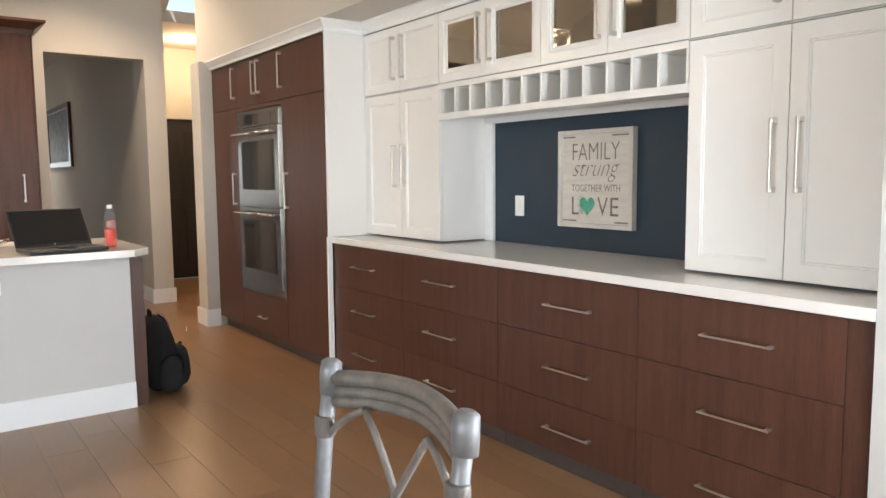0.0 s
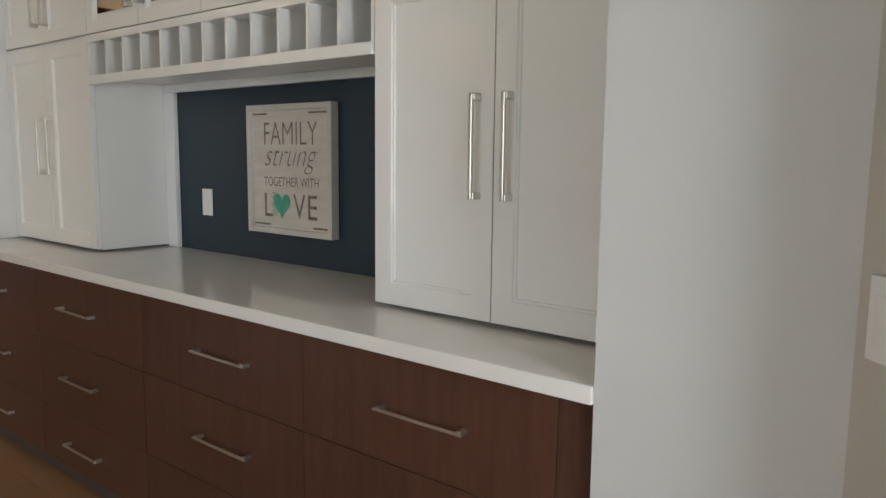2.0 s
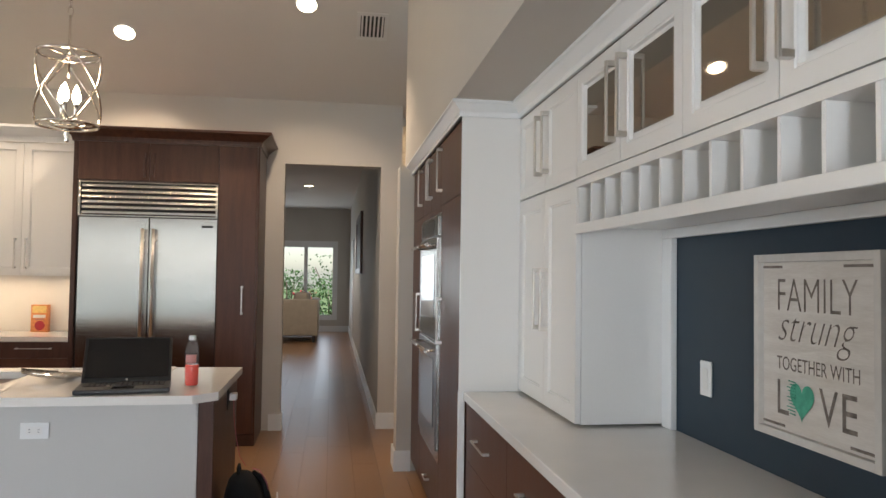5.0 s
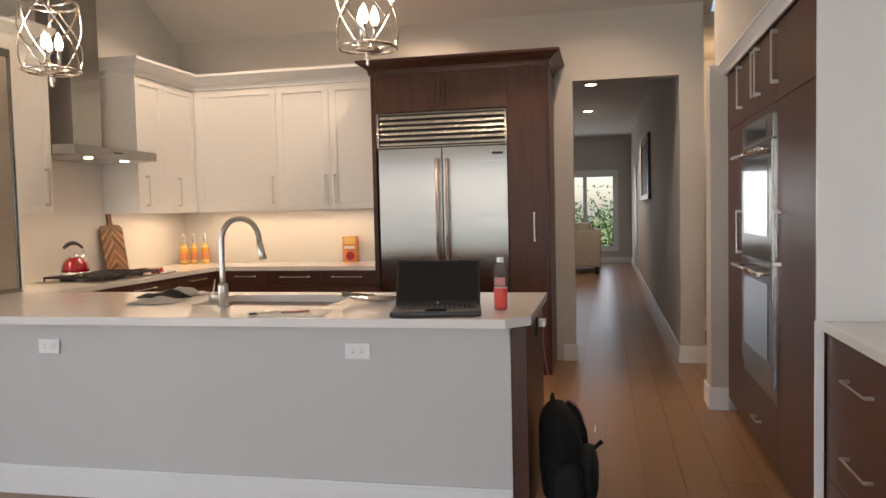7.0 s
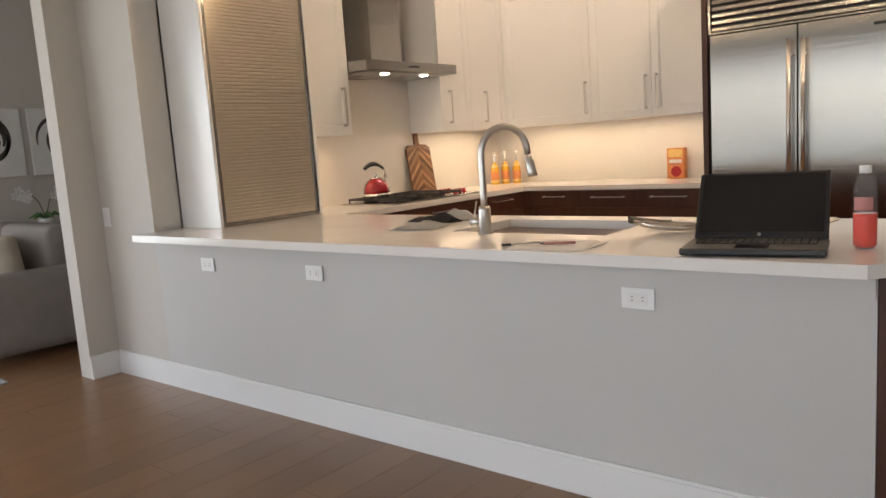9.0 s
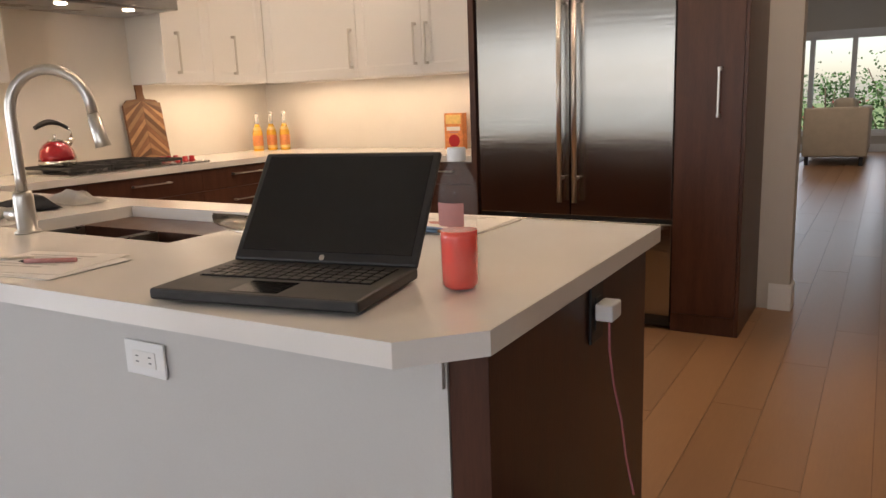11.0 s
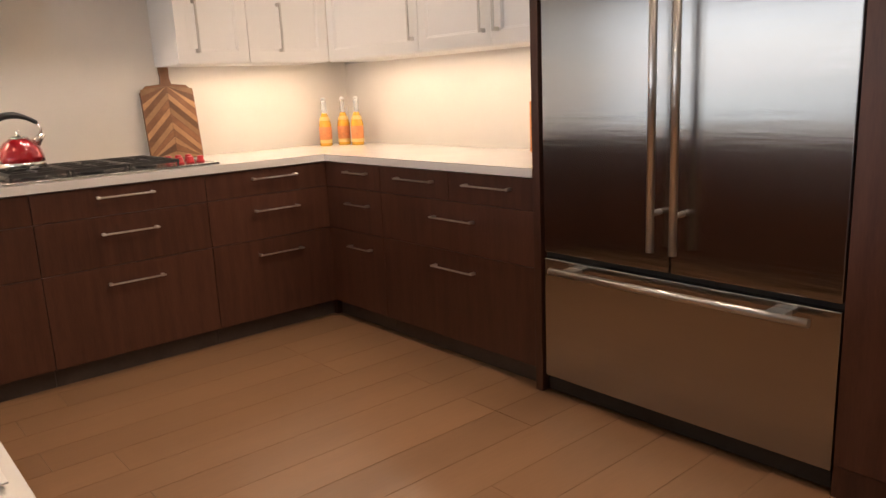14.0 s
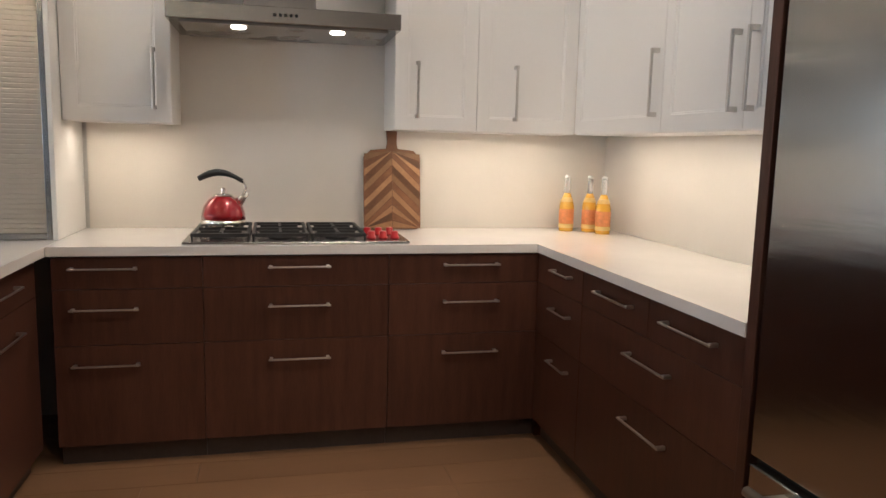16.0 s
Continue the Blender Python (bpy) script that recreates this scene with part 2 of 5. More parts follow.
# ---- mesh helpers ----
def bx(bm, x0, x1, y0, y1, z0, z1, bevel=0.0):
    if x0 > x1: x0, x1 = x1, x0
    if y0 > y1: y0, y1 = y1, y0
    if z0 > z1: z0, z1 = z1, z0
    v = [bm.verts.new(p) for p in ((x0, y0, z0), (x1, y0, z0), (x1, y1, z0), (x0, y1, z0), (x0, y0, z1), (x1, y0, z1), (x1, y1, z1), (x0, y1, z1))]
    fs = [bm.faces.new([v[i] for i in q]) for q in ((3, 2, 1, 0), (4, 5, 6, 7), (0, 1, 5, 4), (1, 2, 6, 5), (2, 3, 7, 6), (3, 0, 4, 7))]
    if bevel:
        bmesh.ops.bevel(bm, geom=list({e for f in fs for e in f.edges}), offset=bevel, segments=2, profile=0.5, affect="EDGES")
    return bm


def box(x0, x1, y0, y1, z0, z1, bevel=0.0):
    return bx(bmesh.new(), x0, x1, y0, y1, z0, z1, bevel)


def prism(bm, pts, z0, z1):
    lo = [bm.verts.new((x, y, z0)) for x, y in pts]
    hi = [bm.verts.new((x, y, z1)) for x, y in pts]
    bm.faces.new(lo[::-1])
    bm.faces.new(hi)
    n = len(pts)
    for i in range(n):
        bm.faces.new((lo[i], lo[(i + 1) % n], hi[(i + 1) % n], hi[i]))
    return bm


def sweep(bm, pts, r, seg=10, closed=False, cap=True):
    """A round bar along points; r a number or one radius a point."""
    P = [Vector(p) for p in pts]
    n = len(P)
    rs = r if isinstance(r, (list, tuple)) else [r] * n
    rings, up = [], None
    for i in range(n):
        a, b = P[(i - 1) % n] if closed or i else P[0], P[(i + 1) % n] if closed or i < n - 1 else P[-1]
        d = (b - a).normalized()
        if up is None:
            up = Vector((0, 0, 1)) if abs(d.z) < 0.9 else Vector((1, 0, 0))
        s = d.cross(up).normalized()
        up = s.cross(d).normalized()
        rings.append([bm.verts.new(P[i] + rs[i] * (math.cos(k * math.tau / seg) * s + math.sin(k * math.tau / seg) * up)) for k in range(seg)])
    for i in range(n if closed else n - 1):
        A, B = rings[i], rings[(i + 1) % n]
        for k in range(seg):
            f = bm.faces.new((A[k], A[(k + 1) % seg], B[(k + 1) % seg], B[k]))
            f.smooth = True
    if cap and not closed:
        bm.faces.new(rings[0][::-1])
        bm.faces.new(rings[-1])
    return bm


def lathe(bm, profile, at=(0, 0, 0), seg=24):
    """Profile of (radius, height) turned round z."""
    rings = [[bm.verts.new((at[0] + max(r, 1e-4) * math.cos(k * math.tau / seg), at[1] + max(r, 1e-4) * math.sin(k * math.tau / seg), at[2] + z)) for k in range(seg)] for r, z in profile]
    for A, B in zip(rings, rings[1:]):
        for k in range(seg):
            f = bm.faces.new((A[k], A[(k + 1) % seg], B[(k + 1) % seg], B[k]))
            f.smooth = True
    bm.faces.new(rings[0][::-1])
    bm.faces.new(rings[-1])
    return bm


def link(name, bm, material):
    bmesh.ops.recalc_face_normals(bm, faces=bm.faces)
    me = bpy.data.meshes.new(name)
    bm.to_mesh(me)
    bm.free()
    me.materials.append(material)
    return new(name, me)


ROOTS = {}


def thing(name, at, label, category, group=""):
    ob = new(name)
    ob.empty_display_size = 0.1
    ob.location = at
    ROOTS[ob.name] = Vector(at)
    return tagged(ob, label, category, group)


def root(ob):
    while ob.parent:
        ob = ob.parent
    return ob


def part(name, bm, material, parent, label=""):
    """A bmesh in world places, linked as one mesh under a thing or a part."""
    bmesh.ops.translate(bm, verts=bm.verts, vec=-ROOTS[root(parent).name])
    ob = link(name, bm, material)
    ob.parent = parent
    if label:
        tagged(ob, label)
    return ob


def solid(name, bm, material, label, category, group="", kind=""):
    return tagged(link(name, bm, material), label, category, group, kind)


def structure(name, bm, material, label=""):
    return tagged(link(name, bm, material), label, "", "", "structure")


class Face:
    """A cabinet front: u along the wall, v up, n outwards."""
    def __init__(self, axis, at, sign):
        self.axis, self.at, self.sign = axis, at, sign

    def add(self, bm, u0, u1, v0, v1, n0, n1, bevel=0.0):
        a, b = self.at + self.sign * n0, self.at + self.sign * n1
        return bx(bm, a, b, u0, u1, v0, v1, bevel) if self.axis == "x" else bx(bm, u0, u1, a, b, v0, v1, bevel)

    def p(self, u, v, n):
        a = self.at + self.sign * n
        return (a, u, v) if self.axis == "x" else (u, a, v)


def pull(face, parent, u, v, length, upright=False, flat=True, n=0.0):
    """A bar pull on two feet."""
    bm = bmesh.new()
    h = length / 2
    if upright:
        face.add(bm, u - 0.006, u + 0.006, v - h, v + h, n + 0.026, n + 0.036, 0.003)
        for s in (-1, 1):
            face.add(bm, u - 0.009, u + 0.009, v + s * (h - 0.009) - 0.009, v + s * (h - 0.009) + 0.009, n, n + 0.030, 0.002)
    else:
        face.add(bm, u - h, u + h, v - 0.0038, v + 0.0038, n + 0.025, n + 0.033, 0.002)
        for s in (-1, 1):
            face.add(bm, u + s * (h - 0.012) - 0.007, u + s * (h - 0.012) + 0.007, v - 0.006, v + 0.006, n, n + 0.028, 0.002)
    return part("handle", bm, NICKEL, parent, "brushed nickel bar pull")


def shaker(face, parent, u0, u1, v0, v1, material, rail=0.085, name="door", glazed=False):
    """A framed door with a sunk panel, or a pane."""
    g = 0.0018
    u0, u1, v0, v1 = u0 + g, u1 - g, v0 + g, v1 - g
    bm = bmesh.new()
    face.add(bm, u0, u1, v0, v1, 0, 0.020)
    bmesh.ops.recalc_face_normals(bm, faces=bm.faces)
    out = Vector(face.p(0, 0, 1)) - Vector(face.p(0, 0, 0))
    front = max(bm.faces, key=lambda f: f.calc_center_median().dot(out))
    bmesh.ops.inset_individual(bm, faces=[front], thickness=rail)
    bmesh.ops.inset_individual(bm, faces=[front], thickness=0.004, depth=-0.004)
    bmesh.ops.inset_individual(bm, faces=[front], thickness=0.007)
    bmesh.ops.inset_individual(bm, faces=[front], thickness=0.003, depth=-0.013 if glazed else -0.005)
    door = part(name, bm, material, parent)
    if glazed:
        bm = bmesh.new()
        face.add(bm, u0 + rail + 0.008, u1 - rail - 0.008, v0 + rail + 0.008, v1 - rail - 0.008, 0.005, 0.009)
        part("pane", bm, CABGLASS, door, "dark reflecting glass pane")
    return door


def slab_front(face, parent, u0, u1, v0, v1, material=None, name="drawer_front"):
    bm = bmesh.new()
    face.add(bm, u0 + 0.0012, u1 - 0.0012, v0 + 0.0012, v1 - 0.0012, 0, 0.020, 0.0010)
    return part(name, bm, material or WALNUT, parent)


def drawer_unit(face, label, group, u0, u1, rows, depth, pulls, toe=0.03, z0=0.09, top=0.877):
    """A base unit: carcass, toe kick, drawer fronts with pulls. rows: lower edges from the top; pulls: u, v, length by row."""
    un = thing("drawer_cabinet", face.p((u0 + u1) / 2, 0, -depth / 2), label, "cabinet", group)
    bm = bmesh.new()
    face.add(bm, u0 + 0.001, u1 - 0.001, z0, top, -depth, -0.002)
    part("body", bm, WALNUT_H, un)
    bm = bmesh.new()
    face.add(bm, u0 + 0.001, u1 - 0.001, 0, z0, -depth, -toe)
    part("toe_kick", bm, TOE, un, "dark recessed toe kick")
    hi = top - 0.004
    for lo, hs in zip(rows, pulls):
        d = slab_front(face, un, u0, u1, lo, hi)
        for u, v, ln in hs:
            pull(face, d, u, v, ln, n=0.020)
        hi = lo
    return un


# ---- structure: walls, ceilings ----
H = 5.2
RIDGE_Y, RIDGE_Z = 4.4, 3.1 + 0.52 * (7.546 - 4.4)


def wall(name, x0, x1, y0, y1, z0, z1, material=WALL, label="greige painted plaster wall"):
    return structure(name, box(x0, x1, y0, y1, z0, z1), material, label)


def holed(name, axis, at0, at1, u0, u1, z0, z1, holes, material=WALL, label="greige painted wall with openings"):
    """A wall with rectangular openings (u0, u1, z0, z1), sorted along u."""
    bm = bmesh.new()
    def add(a, b, c, d):
        if b - a > 1e-4 and d - c > 1e-4:
            bx(bm, at0, at1, a, b, c, d) if axis == "x" else bx(bm, a, b, at0, at1, c, d)
    u = u0
    for a, b, c, d in holes:
        add(u, a, z0, z1)
        add(a, b, z0, c)
        add(a, b, d, z1)
        u = b
    add(u, u1, z0, z1)
    return structure(name, bm, material, label)


# north wall of the kitchen with the tall hall opening
holed("wall_north", "y", 7.546, 7.70, -3.10, 2.013, 0, 3.30, [(0.907, 1.813, 0, 2.497)])
wall("wall_west_kitchen", -3.10, -2.95, 4.12, 7.546, 0, H, PENWALL, "pale plaster wall behind the range")
def front(x):
    """The plan line of the peninsula's dining side."""
    return 3.937 + 0.0175 * (x + 3.455)


structure("wall_peninsula_end", prism(bmesh.new(), [(-3.60, 3.937), (-3.455, 3.937), (-2.87, front(-2.87)), (-2.87, 4.12), (-3.60, 4.12)], 0, H), WALL, "greige painted plaster wall")

wall("wall_hutch", 2.61, 2.75, 0.12, 6.015, 0, 3.0, WALL)
wall("wall_above_hutch", 1.92, 2.08, 0.12, 6.24, 2.287, H, WALL)
structure("soffit", box(2.08, 2.61, 0.30, 6.015, 2.287, 2.50), WALL, "painted soffit over the built-in cabinets")
wall("wall_post", 1.86, 2.75, 6.015, 6.24, 0, 2.287, WALL)
wall("wall_hutch_end", 1.99, 2.61, 0.152, 0.58, 0, 2.287, PENWALL, "pale painted wall beside the cabinets")
structure("wall_return", box(-3.60, -3.455, 3.743, 3.936, 0, H), WALL, "greige painted wall end")
# passage behind the oven tower
wall("wall_passage_east", 3.15, 3.30, 6.24, 9.45, 0, 3.4)
wall("wall_passage_south", 2.75, 3.30, 6.09, 6.24, 0, 3.4)
holed("wall_passage_end", "y", 9.30, 9.45, 2.013, 3.15, 0, 3.4, [(2.30, 3.05, 0, 2.05)])
structure("ceiling_passage", box(1.95, 3.3, 7.70, 9.45, 2.93, 3.05), CEIL, "flat painted passage ceiling")
structure("ceiling_passage_front", box(2.08, 3.3, 6.24, 7.70, 3.30, 3.4), CEIL)
# hall and living room
wall("wall_hall_east", 1.813, 2.013, 7.70, 19.5, 0, 3.3)
wall("wall_hall_west", -4.2, -4.05, 7.70, 19.5, 0, 3.3)
WX = [(-2.2, -1.50), (-1.46, -0.78), (-0.74, -0.04), (0.0, 0.68), (0.72, 1.40)]
holed("wall_living_north", "y", 19.5, 19.65, -4.2, 2.013, 0, 3.3, [(-2.24, 1.41, 0.36, 2.20)])
structure("ceiling_living", box(-4.2, 2.013, 7.70, 19.65, 3.12, 3.3), CEIL, "white painted living room ceiling")
# sloped kitchen ceiling
bm = bmesh.new()
for y0, z0, y1, z1 in ((7.70, 3.1 - 0.52 * 0.154, RIDGE_Y, RIDGE_Z), (RIDGE_Y, RIDGE_Z, -3.6, 3.1)):
    lo = [bm.verts.new(p) for p in ((-3.6, y0, z0), (2.09, y0, z0), (2.09, y1, z1), (-3.6, y1, z1))]
    hi = [bm.verts.new((v.co.x, v.co.y, v.co.z + 0.15)) for v in lo]
    bm.faces.new(lo); bm.faces.new(hi[::-1])
    for i in range(4):
        bm.faces.new((lo[i], hi[i], hi[(i + 1) % 4], lo[(i + 1) % 4]))
structure("ceiling", bm, CEIL, "vaulted greige painted ceiling")
# dining side: window, east and header walls added out of view; angled door wall
holed("wall_south", "y", -3.60, -3.42, -8.0, 2.0, 0, 3.6, [(-6.6, -3.9, 0.3, 2.5), (-3.1, 1.1, 0.25, 2.55)])
wall("wall_east_dining", 1.10, 1.24, -3.42, -1.28, 0, H)
# the opening in the west wall is unseen, added for the fill lamp
holed("wall_family_west", "x", -7.15, -7.0, -3.42, 8.0, 0, 3.6, [(-2.0, 2.4, 0.3, 2.55)])
wall("wall_family_north", -7.0, -3.55, 7.4, 7.55, 0, 3.6)
wall("wall_family_east", -3.55, -3.41, 4.12, 7.4, 0, 3.6)
structure("ceiling_family", box(-7.15, -3.55, -3.6, 7.55, 3.45, 3.6), CEIL)
wall("wall_over_opening", -3.60, -3.45, -3.42, 3.72, 2.9, H)
# angled wall with the patio door, running from the cabinets' end towards the dining side
ANG = Matrix.Translation((1.99, 0.152, 0)) @ pose(0, 0, 0, 0, 0, 225)


def angled(bm):
    bmesh.ops.transform(bm, matrix=ANG, verts=bm.verts)
    return bm


bm = bmesh.new()
bx(bm, 0, 0.217, 0, 0.14, 0, H)
bx(bm, 0.217, 1.24, 0, 0.14, 2.12, H)
bx(bm, 1.24, 1.82, 0, 0.14, 0, H)
structure("wall_angled", angled(bm), WALL, "angled greige wall with a patio door opening")
bm = bmesh.new()
bx(bm, 0.170, 0.260, -0.018, -0.002, 0, 2.20, 0.004)
bx(bm, 0.183, 0.205, -0.026, -0.016, 0, 2.19, 0.004)
bx(bm, 0.230, 0.252, -0.026, -0.016, 0, 2.19, 0.004)
bx(bm, 1.20, 1.29, -0.018, -0.002, 0, 2.20, 0.004)
bx(bm, 0.260, 1.20, -0.018, -0.002, 2.10, 2.20, 0.004)
structure("trim_patio_door", angled(bm), WHITE, "white moulded door casing")
door = thing("patio_door", ANG @ Vector((0.75, 0.08, 0)), "white framed glass patio door, closed", "door")
bm = bmesh.new()
bx(bm, 0.260, 0.355, 0.05, 0.09, 0.01, 2.10, 0.004)
bx(bm, 1.11, 1.20, 0.05, 0.09, 0.01, 2.10, 0.004)
bx(bm, 0.355, 1.11, 0.05, 0.09, 0.01, 0.22, 0.004)
bx(bm, 0.355, 1.11, 0.05, 0.09, 1.98, 2.10, 0.004)
part("door_frame", angled(bm), WHITE, door)
part("pane", angled(box(0.355, 1.11, 0.066, 0.072, 0.22, 1.98)), PANE, door).visible_shadow = False

# baseboards
def baseboard(x0, x1, y0, y1, h=0.15):
    bm = box(x0, x1, y0, y1, 0, h - 0.012)
    cx, cy = (0.004, 0) if abs(x1 - x0) < abs(y1 - y0) else (0, 0.004)
    bx(bm, x0 + cx, x1 - cx, y0 + cy, y1 - cy, h - 0.012, h)
    return structure("baseboard", bm, WHITE, "white painted baseboard")


bm = prism(bmesh.new(), [(-3.44, front(-3.44) - 0.018), (0.767, front(0.767) - 0.018), (0.767, front(0.767) - 0.002), (-3.44, front(-3.44) - 0.002)], 0, 0.134)
prism(bm, [(-3.44, front(-3.44) - 0.014), (0.767, front(0.767) - 0.014), (0.767, front(0.767) - 0.003), (-3.44, front(-3.44) - 0.003)], 0.134, 0.147)
structure("baseboard", bm, WHITE, "white painted baseboard")
baseboard(-3.453, -3.441, 3.743, 3.918, 0.147)
baseboard(0.80, 0.92, 7.528, 7.544)
baseboard(0.907, 0.921, 7.546, 7.70)
baseboard(1.799, 2.030, 7.528, 7.544)
baseboard(1.797, 1.811, 7.546, 19.48)
baseboard(2.015, 2.030, 7.546, 9.28)
baseboard(1.842, 1.968, 5.997, 6.013)
baseboard(1.844, 1.858, 6.013, 6.256)
baseboard(1.842, 2.9, 6.242, 6.258)
baseboard(-4.0, 1.797, 19.48, 19.498)
baseboard(2.03, 2.30, 9.284, 9.298)

# living room windows
for i, (a, b) in enumerate(WX):
    w = thing("window_%d" % (i + 1), ((a + b) / 2, 19.57, 0.36), "tall white framed window onto the garden", "window")
    w["kind"] = "structure"
    bm = bmesh.new()
    a, b = a - 0.02, b + 0.02
    bx(bm, a, a + 0.045, 19.49, 19.60, 0.36, 2.20, 0.004); bx(bm, b - 0.045, b, 19.49, 19.60, 0.36, 2.20, 0.004)
    bx(bm, a + 0.045, b - 0.045, 19.49, 19.60, 0.36, 0.42); bx(bm, a + 0.045, b - 0.045, 19.49, 19.60, 2.14, 2.20)
    part("window_frame", bm, WHITE, w)
    part("pane", box(a + 0.045, b - 0.045, 19.55, 19.556, 0.42, 2.14), PANE, w).visible_shadow = False
bm = bmesh.new()
bx(bm, -2.34, -2.24, 19.475, 19.498, 0.30, 2.30); bx(bm, 1.41, 1.50, 19.475, 19.498, 0.30, 2.30)
bx(bm, -2.24, 1.41, 19.475, 19.498, 2.20, 2.30); bx(bm, -2.24, 1.41, 19.45, 19.498, 0.30, 0.36)
structure("trim_window", bm, WHITE, "white window casing")
# doorway casing near the end of the hall wall
bm = bmesh.new()
bx(bm, 1.79, 1.811, 16.2, 16.32, 0.151, 2.2); bx(bm, 1.79, 1.811, 17.2, 17.32, 0.151, 2.2); bx(bm, 1.79, 1.811, 16.32, 17.2, 2.1, 2.2)
structure("trim_hall_door", bm, WHITE, "white painted door casing")
d = thing("hall_door", (1.80, 16.76, 0.16), "white painted panel door, closed", "door")
part("leaf", box(1.797, 1.809, 16.325, 17.195, 0.16, 2.095), WHITE, d)
# south windows behind the walk, out of view; the family room one is added
for i, (a, b, n) in enumerate(((-6.6, -3.9, 3), (-3.1, 1.1, 4))):
    w = thing("window_%d" % (i + 6), ((a + b) / 2, -3.5, 0.25), "wide white framed south window, out of view", "window")
    w["kind"] = "structure"
    st = (b - a) / n
    for k in range(n):
        bm = bmesh.new()
        u, v = a + k * st, a + (k + 1) * st
        bx(bm, u, u + 0.05, -3.54, -3.44, 0.30, 2.5); bx(bm, v - 0.05, v, -3.54, -3.44, 0.30, 2.5)
        bx(bm, u + 0.05, v - 0.05, -3.54, -3.44, 0.30, 0.37); bx(bm, u + 0.05, v - 0.05, -3.54, -3.44, 2.43, 2.5)
        part("window_frame", bm, WHITE, w)

# dark doorway at the passage's end; its darkness is a near-black added leaf
d = thing("passage_door", (2.67, 9.36, 0), "near-black panel leaf filling the dark doorway", "door")
bm = box(2.305, 3.045, 9.34, 9.38, 0.005, 2.045)
for z0, z1 in ((0.2, 0.9), (1.05, 1.9)):
    for x0 in (2.40, 2.72):
        bx(bm, x0, x0 + 0.24, 9.332, 9.341, z0, z1, 0.003)
part("leaf", bm, DOORWAYDARK, d)
part("handle", lathe(bmesh.new(), [(0.02, 0), (0.025, 0.02), (0.02, 0.04)], (2.36, 9.315, 0.98)), NICKEL, d)

# ---- hutch: base drawers, worktop, uppers ----
HF = Face("x", 2.02, -1)
ROWS_H = [0.605, 0.318, 0.092]
for u0, u1, uc, ln in ((3.09, 3.905, 3.51, 0.26), (2.265, 3.09, 2.72, 0.27), (1.437, 2.265, 1.797, 0.27), (0.662, 1.437, 1.015, 0.27)):
    drawer_unit(HF, "walnut drawer base unit with nickel pulls under a quartz top", "hutch base units", u0, u1, ROWS_H, 0.585, [[(uc, 0.745, ln)], [(uc, 0.47, ln)], [(uc, 0.20, ln)]])
bm = bmesh.new()
HF.add(bm, 0.583, 0.661, 0.0, 0.874, -0.5, 0.019)
solid("filler_panel", bm, WALNUT_H, "walnut filler strip at the cabinets' end", "panel")
solid("hutch_worktop", box(1.985, 2.606, 0.582, 3.903, 0.877, 0.915, 0.003), QUARTZ, "polished white quartz worktop on walnut drawers", "worktop")
HU = Face("x", 2.265, -1)


def upper_unit(face, u0, u1, v0, v1, depth, doors, label, group, glazed=False, rail=0.085, handle_len=0.26):
    """A wall unit; doors: (u0, u1, handle u, handle v)."""
    un = thing("wall_cabinet", face.p((u0 + u1) / 2, v0, -depth / 2), label, "cabinet", group)
    bm = bmesh.new()
    face.add(bm, u0 + 0.001, u1 - 0.001, v0, v1, -depth, -0.002)
    part("body", bm, LACQ, un)
    for a, b, hu, hv in doors:
        d = shaker(face, un, a, b, v0 + 0.002, v1 - 0.002, LACQ, rail, glazed=glazed)
        if hu is not None:
            pull(face, d, hu, hv, handle_len, upright=True, n=0.020)
    return un


G = "hutch wall units"
TOPZ = 2.213
upper_unit(HU, 0.583, 1.41, 0.925, 1.815, 0.335, [(0.583, 1.004, 0.956, 1.367), (1.004, 1.41, 1.052, 1.367)], "tall white shaker cabinet on the quartz top", G)
upper_unit(HU, 3.062, 3.89, 0.925, 1.815, 0.335, [(3.062, 3.47, 3.425, 1.367), (3.47, 3.89, 3.525, 1.367)], "white shaker cabinet beside the oven tower", G)
upper_unit(HU, 3.062, 3.89, 1.819, TOPZ, 0.335, [(3.062, 3.47, 3.425, 2.02), (3.47, 3.89, 3.525, 2.02)], "white shaker top cabinet", G, rail=0.07)
upper_unit(HU, 0.583, 1.41, 1.819, TOPZ, 0.335, [(0.583, 1.004, 0.956, 2.02), (1.004, 1.41, 1.052, 2.02)], "white shaker top cabinet", G, rail=0.07)
upper_unit(HU, 2.236, 3.062, 1.819, TOPZ, 0.335, [(2.236, 2.649, 2.605, 2.02), (2.649, 3.062, 2.693, 2.02)], "white cabinet with two glazed doors", G, True, rail=0.066)
upper_unit(HU, 1.41, 2.236, 1.819, TOPZ, 0.335, [(1.41, 1.823, 1.779, 2.02), (1.823, 2.236, 1.867, 2.02)], "white cabinet with two glazed doors", G, True, rail=0.066)
# wine cubbies
cub = thing("wine_cubby_shelf", (2.44, 2.19, 1.62), "white open cubby shelf with upright dividers", "shelf")
part("shelf", box(2.261, 2.604, 1.412, 3.060, 1.642, 1.652), LACQ, cub)
part("front_lip", box(2.235, 2.260, 1.412, 3.060, 1.617, 1.653, 0.003), LACQ, cub)
part("top_rail", box(2.242, 2.604, 1.412, 3.060, 1.788, 1.817), LACQ, cub)
part("back", box(2.44, 2.455, 1.412, 3.060, 1.652, 1.788), LACQ, cub)
for i in range(13):
    y = 1.42 + i * (3.054 - 1.42) / 12
    part("divider", box(2.248, 2.44, y - 0.006, y + 0.006, 1.652, 1.788), LACQ, cub)
